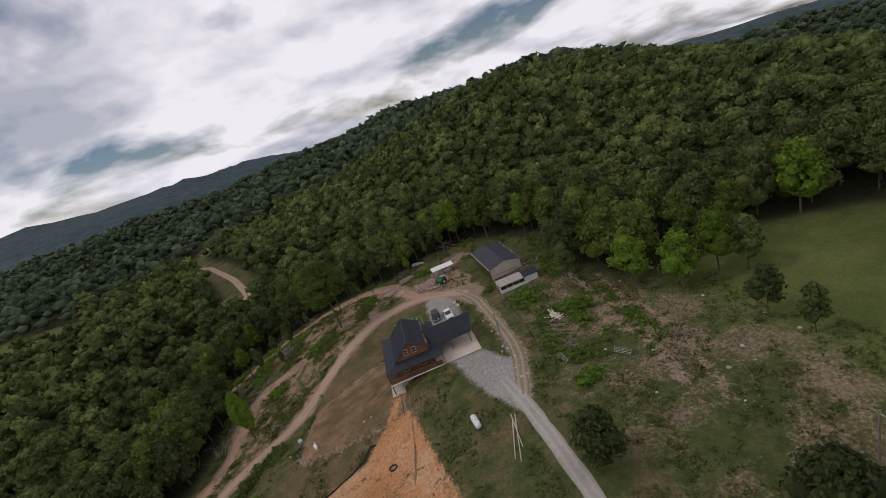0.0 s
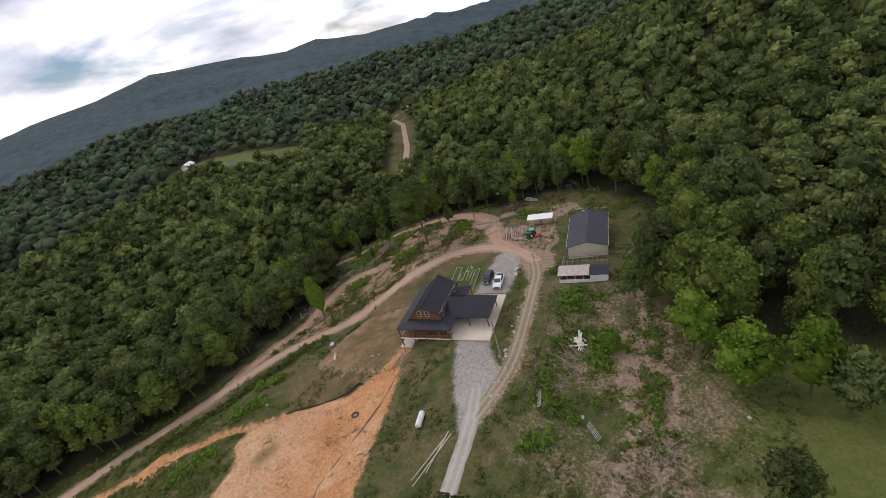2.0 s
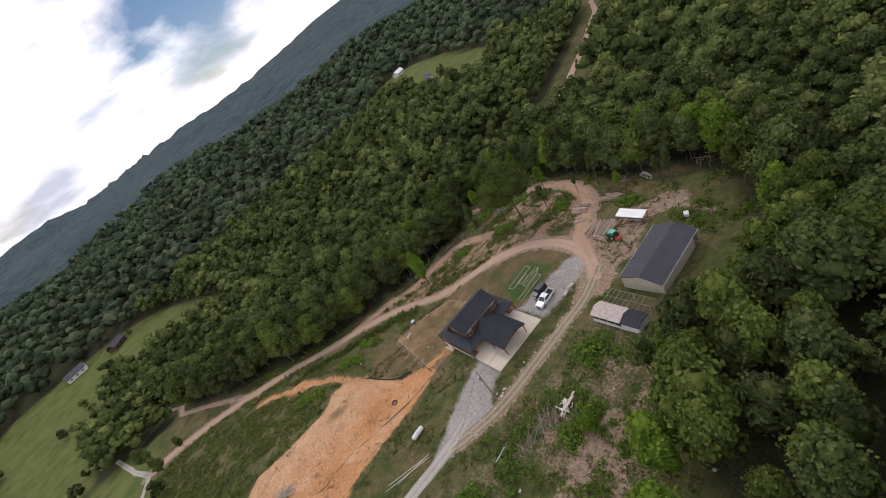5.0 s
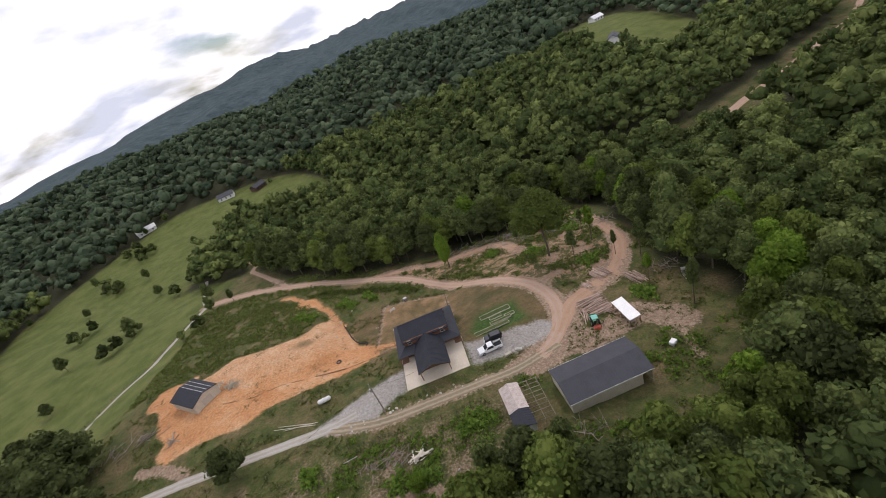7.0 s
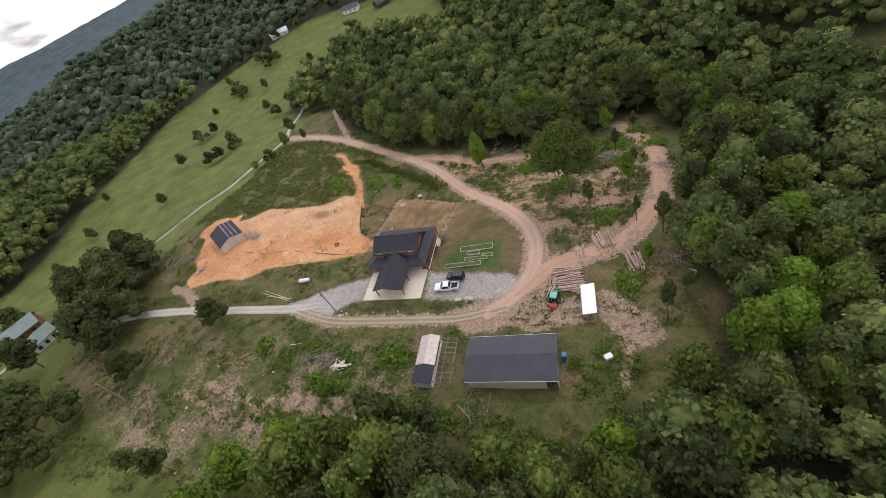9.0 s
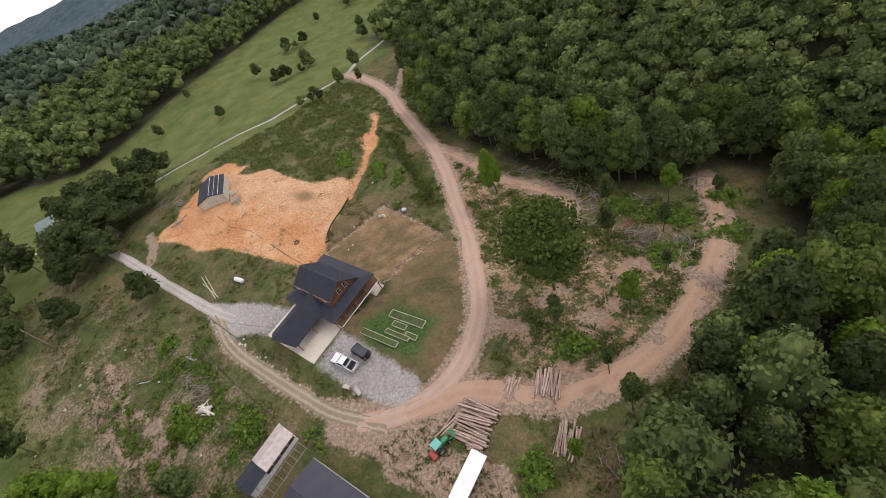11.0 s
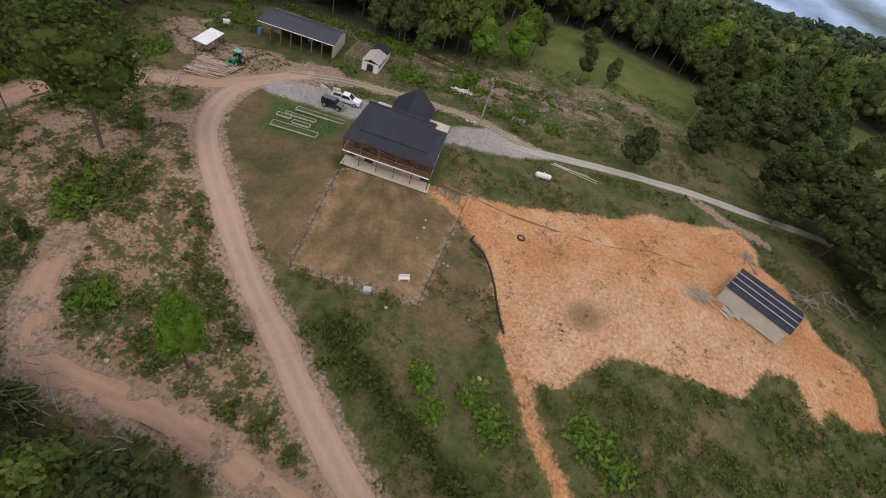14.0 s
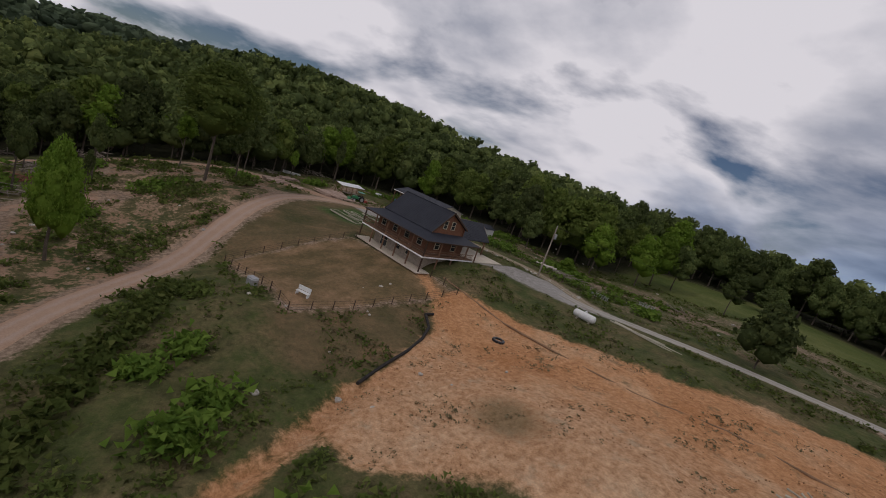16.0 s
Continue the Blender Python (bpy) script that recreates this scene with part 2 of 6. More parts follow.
def bend(a, b, t):
    t = np.clip((t - a) / (b - a), 0, 1)
    return t * t * (3 - 2 * t)


def waves(x, y, size, seed):
    """Smooth random swells of about that size, from -1 to 1."""
    rng = np.random.RandomState(seed)
    z = 0
    for _ in range(7):
        a, p, k = rng.uniform(0, math.tau), rng.uniform(0, math.tau), rng.uniform(0.6, 1.6) * math.tau / size
        z = z + np.sin((x * math.cos(a) + y * math.sin(a)) * k + p)
    return z / 3.2


def hill(x, y, cx, cy, height, long, wide, turn):
    a = radians(turn)
    u, v = (x - cx) * math.cos(a) + (y - cy) * math.sin(a), (y - cy) * math.cos(a) - (x - cx) * math.sin(a)
    return height * np.exp(-((u / long) ** 2 + (v / wide) ** 2))


def knoll(x, y):
    """The near ground, smooth between the knots of the table."""
    def spread(q, knots):
        q = np.clip(q, knots[0], knots[-1])
        i = np.clip(np.searchsorted(knots, q) - 1, 0, len(knots) - 2)
        return i, (q - knots[i]) / (knots[i + 1] - knots[i])
    z, total = 0.0, 0.0
    for dx, dy, w in ((0, 0, 2), (4, 0, 1), (-4, 0, 1), (0, 3, 1), (0, -3, 1)):
        i, s = spread(x + dx, LAND_X)
        j, t = spread(y + dy, LAND_Y)
        z = z + w * ((1 - t) * ((1 - s) * LAND_Z[j, i] + s * LAND_Z[j, i + 1]) + t * ((1 - s) * LAND_Z[j + 1, i] + s * LAND_Z[j + 1, i + 1]))
        total += w
    return z / total


def country(x, y):
    """The wooded hills and valleys all round."""
    z = -16 + 20 * bend(-60, 110, y) - 14 * bend(60, 200, -y) + 14 * bend(260, 620, -y)
    z = z - 58 * bend(140, 430, y) - 60 * bend(450, 1700, y) - 85 * bend(300, 1400, x) + 10 * bend(150, 420, -x)
    z = z + hill(x, y, -275, 165, 19, 190, 130, 150) + hill(x, y, -720, -20, 12, 300, 220, 90) + hill(x, y, -190, -270, 19, 170, 110, 50)
    z = z - 60 * bend(500, 1700, -x) * bend(-600, 300, y)
    z = z + hill(x, y, 640, 420, 46, 420, 260, 120) + hill(x, y, 900, -150, 10, 420, 300, 60)
    z = z + hill(x, y, -1000, -1500, 54, 650, 480, 8)
    z = z + hill(x, y, -1900, -1500, 46, 1100, 600, 30) + hill(x, y, -2600, 900, 20, 900, 1200, 0)
    z = z + hill(x, y, 1200, 2400, 12, 1800, 500, -20) + hill(x, y, -900, 2600, 18, 1500, 500, 10)
    far = bend(150, 700, np.hypot(x, y))
    z = z - 0.075 * np.maximum(np.hypot(x, y) - 1900, 0)
    return z + far * (7 * waves(x, y, 420, 3) + 3 * waves(x, y, 150, 4)) + bend(900, 2000, np.hypot(x, y)) * 22 * waves(x, y, 900, 5)


def land(x, y):
    x, y = np.asarray(x, float), np.asarray(y, float)
    away = np.hypot(np.maximum(np.abs(x - 5) - 75, 0), np.maximum(np.abs(y + 5) - 62, 0))
    k = bend(0, 85, away)
    z = (1 - k) * knoll(x, y) + k * country(x, y)
    # the bank is dug away behind the house, level with its lower storey
    dug = bend(0, 2.2, np.minimum(10.2 - np.abs(x - 0.4), np.minimum(-2.2 - y, y + 13)))
    z = z - dug * np.maximum(z + 2.62, 0)
    # and made level for the slab in front of it
    pad = bend(0, 1.6, np.minimum(9.8 - np.abs(x), np.minimum(16.2 - y, y - 1.5)))
    return z + pad * (-0.12 - z)


def land_at(x, y):
    return float(land(np.array([x]), np.array([y]))[0])


# ---- mesh helpers ----
def add_box(bm, cx, cy, cz, sx, sy, sz, turn=0.0):
    """A box by its middle and size, turned about z (degrees)."""
    m = Matrix.Translation((cx, cy, cz)) @ Matrix.Rotation(radians(turn), 4, "Z") @ Matrix.Diagonal((sx, sy, sz, 1))
    return bmesh.ops.create_cube(bm, size=1, matrix=m)


def add_beam(bm, p, q, w, h=None):
    """A squared beam from p to q."""
    p, q = Vector(p), Vector(q)
    turn = (q - p).to_track_quat("Z", "Y").to_matrix().to_4x4()
    m = Matrix.Translation((p + q) / 2) @ turn @ Matrix.Diagonal((w, h or w, (q - p).length, 1))
    bmesh.ops.create_cube(bm, size=1, matrix=m)


def add_pole(bm, p, q, r0, r1, sides=8):
    """A round pole from p to q, tapering from r0 to r1."""
    p, q = Vector(p), Vector(q)
    turn = (q - p).to_track_quat("Z", "Y").to_matrix().to_4x4()
    bmesh.ops.create_cone(bm, cap_ends=True, segments=sides, radius1=r0, radius2=r1, depth=(q - p).length, matrix=Matrix.Translation((p + q) / 2) @ turn)


def add_plate(bm, corners, thick):
    """A plate with these upper corners, thick metres deep."""
    top = [bm.verts.new(c) for c in corners]
    low = [bm.verts.new((c[0], c[1], c[2] - thick)) for c in corners]
    n = len(corners)
    bm.faces.new(top)
    bm.faces.new(low[::-1])
    for i in range(n):
        bm.faces.new((top[i], low[i], low[(i + 1) % n], top[(i + 1) % n]))


def soften(bm, width):
    bmesh.ops.bevel(bm, geom=bm.edges[:], offset=width, segments=1, affect="EDGES")


def part(name, bm, mat, parent=None, label="", smooth=False):
    me = bpy.data.meshes.new(name)
    bmesh.ops.recalc_face_normals(bm, faces=bm.faces)
    bm.to_mesh(me)
    bm.free()
    if smooth:
        me.shade_smooth()
    me.materials.append(mat)
    ob = new(name, me)
    ob.parent = parent
    return tagged(ob, label)


def block(name, mat, parent, c, s, bevel=0.0, label="", turn=0.0):
    bm = bmesh.new()
    add_box(bm, *c, *s, turn)
    if bevel:
        soften(bm, bevel)
    return part(name, bm, mat, parent, label)


def thing(name, x, y, z, turn, label, category, group="", kind=""):
    ob = new(name)
    ob.matrix_basis = pose(x, y, z, 0, 0, turn)
    return tagged(ob, label, category, group, kind)


def raw_mesh(name, verts, faces, mat):
    """A mesh of triangles from arrays."""
    me = bpy.data.meshes.new(name)
    verts, faces = np.ascontiguousarray(verts, np.float32), np.ascontiguousarray(faces, np.int32)
    me.vertices.add(len(verts))
    me.vertices.foreach_set("co", verts.ravel())
    me.loops.add(faces.size)
    me.loops.foreach_set("vertex_index", faces.ravel())
    me.polygons.add(len(faces))
    me.polygons.foreach_set("loop_start", np.arange(len(faces), dtype=np.int32) * faces.shape[1])
    me.update(calc_edges=True)
    me.materials.append(mat)
    return me


# ---- plan: outlines and centre lines, in metres ----
LOOP = [(98, -98), (85, -95), (71, -90.5), (58, -84), (44, -73.4), (32, -66.3), (20.5, -59.3), (12.3, -53), (4.5, -46.3), (-3.4, -38.2), (-11, -31), (-19, -22.8), (-25.5, -15.6), (-30, -9.5), (-32.4, -3), (-32.8, 4), (-31, 10), (-27.5, 15), (-22, 18.8)]
LANE = [(-27.5, 16.5), (-17, 19.7), (-5, 20.2), (8, 20.5), (15, 20), (21, 18.2), (27, 16.3)]
DRIVE = [(20, 15.0), (28, 16.2), (39, 16.8), (51, 17.0), (64, 17.2), (76, 17.4), (92, 19), (110, 17)]
HAUL = [(-29, 13), (-36, 5), (-44, 1.8), (-51, -1), (-55, -6), (-59, -12.7), (-61, -19), (-62, -28), (-62.5, -39), (-61.5, -50), (-58, -59), (-54, -69)]
SPUR = [(-34, -8), (-38.3, -9.5), (-39.5, -15.5), (-42, -22)]
TRACK = [(-49, -5), (-49.5, -16), (-50, -24), (-50.5, -33), (-56.5, -34), (-60, -39)]
BENCH = [(15, -57), (9, -56.2), (2, -54.4), (-4, -52.2), (-11, -50.2), (-20, -50), (-28, -49), (-33, -42), (-35, -34)]
FORK = [(55, -82), (60, -91), (67, -101), (75, -113), (83, -126), (84, -140), (96, -158)]
FIELD_LANE = [(134, 40), (122, -5), (115, -33), (108, -54), (103, -72), (100, -88), (97, -97), (104, -112), (118, -150)]
SPUR_CLAY = [(60, 15), (66, 11), (74, 8)]
FAR_ROAD = [(-126, -80), (-139, -74), (-181, -92), (-256, -130), (-295, -160), (-330, -156), (-350, -150), (-400, -165), (-440, -160)]
CLAY = [(67, 9), (71, 6), (70.5, 1), (74, -3), (76.5, -9.5), (78.5, -14), (84.5, -17), (84, -26), (79, -27), (75, -25.5), (72.5, -28.3), (69.8, -22), (65, -23), (60.5, -28.3), (48, -27.5), (42, -27.5), (39, -29.4), (34.4, -34.2), (29.2, -34.4), (25.6, -27.6), (22.8, -20), (20.3, -13.5), (15.2, -9.6), (13.8, -5), (15.2, -3.4), (25, -1.8), (36, 0.3), (42.5, 1.4), (49, 5.6), (59, 6)]
GULLY = [(26, -28.4), (29.2, -35), (31.6, -41), (35.2, -46.1), (37.6, -52.4), (42.6, -55.4), (45, -60), (49.4, -65.7), (54, -69)]
DRY_CLAY = [(22, -18), (26, -27), (30, -37), (40, -32), (62, -31), (72, -30), (69, -18), (56, -15), (40, -14), (30, -18)]
WASHOUT = [(36.5, -47.5), (40, -49), (46, -51.6), (46.5, -56), (42, -57.5), (38, -55)]
TRODDEN = [(13.5, -9), (20, -12.5), (23, -19), (25.5, -28), (21, -32), (12, -30.5)]
YARD = [(9.2, -4.6), (15, -4.8), (12.4, -28), (-7, -26.8), (-7, -7.5)]
LAWN = [(-7, -9), (-7, -28), (-18, -22), (-29, -9.5), (-31.5, 4), (-28, 10), (-20, 11), (-9, 7)]
GARDEN = [(-9.5, 2.5), (-14, -4), (-24, -4.5), (-25, 5), (-14, 6.5)]
PARKING = [(-8, 6.2), (-8.2, 14), (-16, 14.6), (-23, 14), (-32, 11), (-27, 7), (-16, 6.6)]
APRON = [(7.6, 7.6), (8, 14.4), (13, 16.6), (17.8, 20.4), (23, 18.6), (30, 17), (30, 14.9), (21.5, 11.2), (14, 8.6)]
BARE = [(-2, 36), (12, 33), (26, 36), (36, 42), (30, 50), (14, 52), (2, 46)]
OPEN_LAND = [(66, -98), (40, -77), (17, -65), (-8, -58), (-24, -54), (-40, -57), (-58, -76), (-68, -74), (-71, -50), (-67, -36), (-66, -14), (-61, 0), (-69, 14), (-60, 32), (-42, 44), (-25, 46), (-9, 45), (4, 49), (11, 60), (9, 78), (20, 95), (45, 99), (64, 86), (92, 84), (116, 92), (140, 104), (175, 92), (225, 62), (222, 20), (196, -6), (214, -55), (229, -112), (150, -145), (112, -140), (80, -118)]
MEADOW_FAR = [(128, -118), (132, -200), (112, -243), (64, -222), (30, -214), (52, -268), (84, -320), (120, -334), (152, -330), (205, -320), (236, -270), (262, -190), (230, -112), (200, -100)]
MEADOW_MID = [(-218, -366), (-246, -342), (-244, -288), (-236, -212), (-190, -184), (-166, -220), (-166, -276), (-178, -322)]
CUT_OVER = [(-36, -6), (-24, -19), (-10, -32), (4, -46), (15, -57), (4, -56), (-18, -50), (-36, -42), (-48, -40), (-58, -30), (-56, -8), (-44, -3)]
WORN = [(-12, 27), (30, 24), (62, 30), (72, 46), (50, 56), (20, 56), (2, 47), (-12, 40)]


def segments(points, closed):
    p = np.array(points, float)
    q = np.roll(p, -1, 0)
    return (p, q) if closed else (p[:-1], q[:-1])


def distance(x, y, points, closed=False):
    """From each place to a line; for a closed outline positive inside, negative outside."""
    best, inside = np.full(x.shape, 1e9), np.zeros(x.shape, bool)
    for (ax, ay), (bx, by) in zip(*segments(points, closed)):
        dx, dy = bx - ax, by - ay
        t = np.clip(((x - ax) * dx + (y - ay) * dy) / (dx * dx + dy * dy), 0, 1)
        best = np.minimum(best, np.hypot(x - ax - t * dx, y - ay - t * dy))
        if closed and ay != by:
            inside ^= ((ay > y) != (by > y)) & (x < dx * (y - ay) / dy + ax)
    return np.where(inside, best, -best) if closed else best


# ---- ground: one sheet to the horizon ----
def ground_material():
    m, n, l, b = material("ground", 0.95, 0, 0.15)
    at = n.new("ShaderNodeNewGeometry").outputs["Position"]
    huge, broad, mid = noise_node(n, l, at, 0.03, 4), noise_node(n, l, at, 0.13, 6, 0.65), noise_node(n, l, at, 0.55, 6, 0.7)
    fine, tiny = noise_node(n, l, at, 2.4, 5, 0.7), noise_node(n, l, at, 11.0, 3, 0.7)

    def field(name):
        a = n.new("ShaderNodeAttribute")
        a.attribute_name = name
        return a.outputs["Fac"]

    def mask(name, rag, soft, push=0.0):
        d = calc(n, l, "ADD", field(name), calc(n, l, "MULTIPLY", calc(n, l, "SUBTRACT", calc(n, l, "ADD", calc(n, l, "MULTIPLY", mid, 0.65), calc(n, l, "MULTIPLY", fine, 0.35)), 0.5), rag))
        r = n.new("ShaderNodeMapRange")
        r.interpolation_type = "SMOOTHSTEP"
        r.inputs["From Min"].default_value, r.inputs["From Max"].default_value = -soft + push, soft + push
        l.new(d, r.inputs["Value"])
        return r.outputs["Result"]

    grass = ramp(n, l, mid, [(0.30, (0.038, 0.048, 0.015)), (0.5, (0.068, 0.083, 0.025)), (0.72, (0.125, 0.110, 0.048))])
    straw = ramp(n, l, fine, [(0.3, (0.125, 0.085, 0.046)), (0.7, (0.250, 0.172, 0.102))])
    c = mix(n, l, calc(n, l, "MULTIPLY", ramp(n, l, broad, [(0.44, (0, 0, 0)), (0.66, (1, 1, 1))]), 0.7), grass, straw)
    pasture = ramp(n, l, broad, [(0.3, (0.070, 0.100, 0.022)), (0.7, (0.135, 0.158, 0.042))])
    c = mix(n, l, calc(n, l, "MULTIPLY", mask("pasture", 14, 7), 0.8), c, pasture)
    lawn = ramp(n, l, calc(n, l, "ADD", calc(n, l, "MULTIPLY", broad, 0.6), calc(n, l, "MULTIPLY", mid, 0.4)), [(0.38, (0.075, 0.066, 0.028)), (0.5, (0.150, 0.104, 0.055)), (0.62, (0.245, 0.150, 0.082))])
    lawn = mix(n, l, calc(n, l, "MULTIPLY", fine, 0.4), lawn, (0.080, 0.078, 0.034))
    c = mix(n, l, calc(n, l, "MULTIPLY", mask("lawn", 7, 1.6), 0.85), c, lawn)
    yard = ramp(n, l, calc(n, l, "ADD", calc(n, l, "MULTIPLY", broad, 0.6), calc(n, l, "MULTIPLY", mid, 0.4)), [(0.38, (0.120, 0.090, 0.042)), (0.5, (0.215, 0.140, 0.074)), (0.62, (0.330, 0.205, 0.118))])
    c = mix(n, l, calc(n, l, "MULTIPLY", mask("yard", 4, 0.8), 0.9), c, yard)
    c = mix(n, l, mask("garden", 7, 1.8), c, ramp(n, l, fine, [(0.3, (0.025, 0.055, 0.014)), (0.7, (0.075, 0.125, 0.032))]))
    scrape = ramp(n, l, fine, [(0.3, (0.185, 0.125, 0.085)), (0.7, (0.36, 0.27, 0.195))])
    c = mix(n, l, mask("scrape", 5.5, 0.5), c, scrape)
    clay = ramp(n, l, broad, [(0.34, (0.41, 0.175, 0.066)), (0.52, (0.50, 0.250, 0.115)), (0.68, (0.57, 0.375, 0.225))])
    clay = mix(n, l, 0.22, clay, ramp(n, l, fine, [(0.32, (0.27, 0.125, 0.055)), (0.5, (0.50, 0.27, 0.13)), (0.68, (0.66, 0.46, 0.29))]))
    clay = mix(n, l, ramp(n, l, mid, [(0.58, (0, 0, 0)), (0.68, (0.75, 0.75, 0.75))]), clay, (0.21, 0.150, 0.080))
    dry = ramp(n, l, calc(n, l, "ADD", calc(n, l, "MULTIPLY", mid, 0.5), calc(n, l, "MULTIPLY", fine, 0.5)), [(0.36, (0.37, 0.205, 0.105)), (0.5, (0.52, 0.335, 0.20)), (0.64, (0.60, 0.435, 0.29))])
    clay = mix(n, l, calc(n, l, "MULTIPLY", mask("dry_clay", 10, 6), 0.6), clay, dry)
    clay = mix(n, l, calc(n, l, "MULTIPLY", mask("weedy_clay", 4, 1.2), 0.75), clay, (0.17, 0.125, 0.062))
    c = mix(n, l, mask("clay", 4.5, 0.6), c, clay)
    pale = ramp(n, l, calc(n, l, "ADD", calc(n, l, "MULTIPLY", fine, 0.5), calc(n, l, "MULTIPLY", broad, 0.5)), [(0.36, (0.25, 0.225, 0.195)), (0.64, (0.37, 0.352, 0.33))])
    c = mix(n, l, mask("gravel", 4.0, 0.8), c, pale)
    cut = ramp(n, l, calc(n, l, "ADD", calc(n, l, "MULTIPLY", mid, 0.6), calc(n, l, "MULTIPLY", fine, 0.4)), [(0.485, (0, 0, 0)), (0.55, (1, 1, 1))])
    c = mix(n, l, calc(n, l, "MULTIPLY", cut, mask("cut_over", 5, 1.5)), c, ramp(n, l, broad, [(0.35, (0.240, 0.140, 0.086)), (0.65, (0.37, 0.255, 0.172))]))
    worn = ramp(n, l, calc(n, l, "ADD", calc(n, l, "MULTIPLY", broad, 0.6), calc(n, l, "MULTIPLY", fine, 0.4)), [(0.48, (0, 0, 0)), (0.58, (1, 1, 1))])
    c = mix(n, l, calc(n, l, "MULTIPLY", worn, calc(n, l, "MULTIPLY", mask("worn", 9, 4), 0.75)), c, ramp(n, l, fine, [(0.35, (0.15, 0.105, 0.075)), (0.65, (0.30, 0.225, 0.165))]))
    litter = ramp(n, l, fine, [(0.3, (0.022, 0.026, 0.012)), (0.7, (0.06, 0.058, 0.03))])
    c = mix(n, l, mask("wood", 6, 2.5), c, litter)
    # woods beyond the last trees: blue of the distant haze painted into their colour
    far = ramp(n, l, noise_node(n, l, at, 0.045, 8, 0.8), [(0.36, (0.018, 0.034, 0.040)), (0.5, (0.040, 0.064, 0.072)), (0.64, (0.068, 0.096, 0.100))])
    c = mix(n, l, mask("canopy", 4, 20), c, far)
    stones = ramp(n, l, tiny, [(0.70, (0, 0, 0)), (0.76, (1, 1, 1))])
    c = mix(n, l, calc(n, l, "MULTIPLY", stones, calc(n, l, "MULTIPLY", ramp(n, l, huge, [(0.4, (0, 0, 0)), (0.6, (1, 1, 1))]), 0.5)), c, (0.42, 0.39, 0.34))
    c = mix(n, l, 0.6, c, ramp(n, l, calc(n, l, "ADD", calc(n, l, "MULTIPLY", fine, 0.55), calc(n, l, "MULTIPLY", tiny, 0.45)), [(0.36, (0.55, 0.56, 0.55)), (0.5, (1.0, 1.0, 1.0)), (0.64, (1.36, 1.34, 1.32))]), "MULTIPLY")
    l.new(c, b.inputs["Base Color"])
    bump(n, l, calc(n, l, "ADD", mid, calc(n, l, "MULTIPLY", fine, 0.5)), 0.8, 0.35, b)
    return m


def axis(low, high, step, reach):
    """Lines across the sheet: close together from low to high, wider apart towards reach."""
    mid, out, d = list(np.arange(low, high + step, step)), [], step
    a, b = low, mid[-1]
    left, right = [], []
    while a > -reach or b < reach:
        d = min(d * 1.09, 90)
        a, b = a - d, b + d
        left.append(a), right.append(b)
    return np.array(left[::-1] + mid + right)


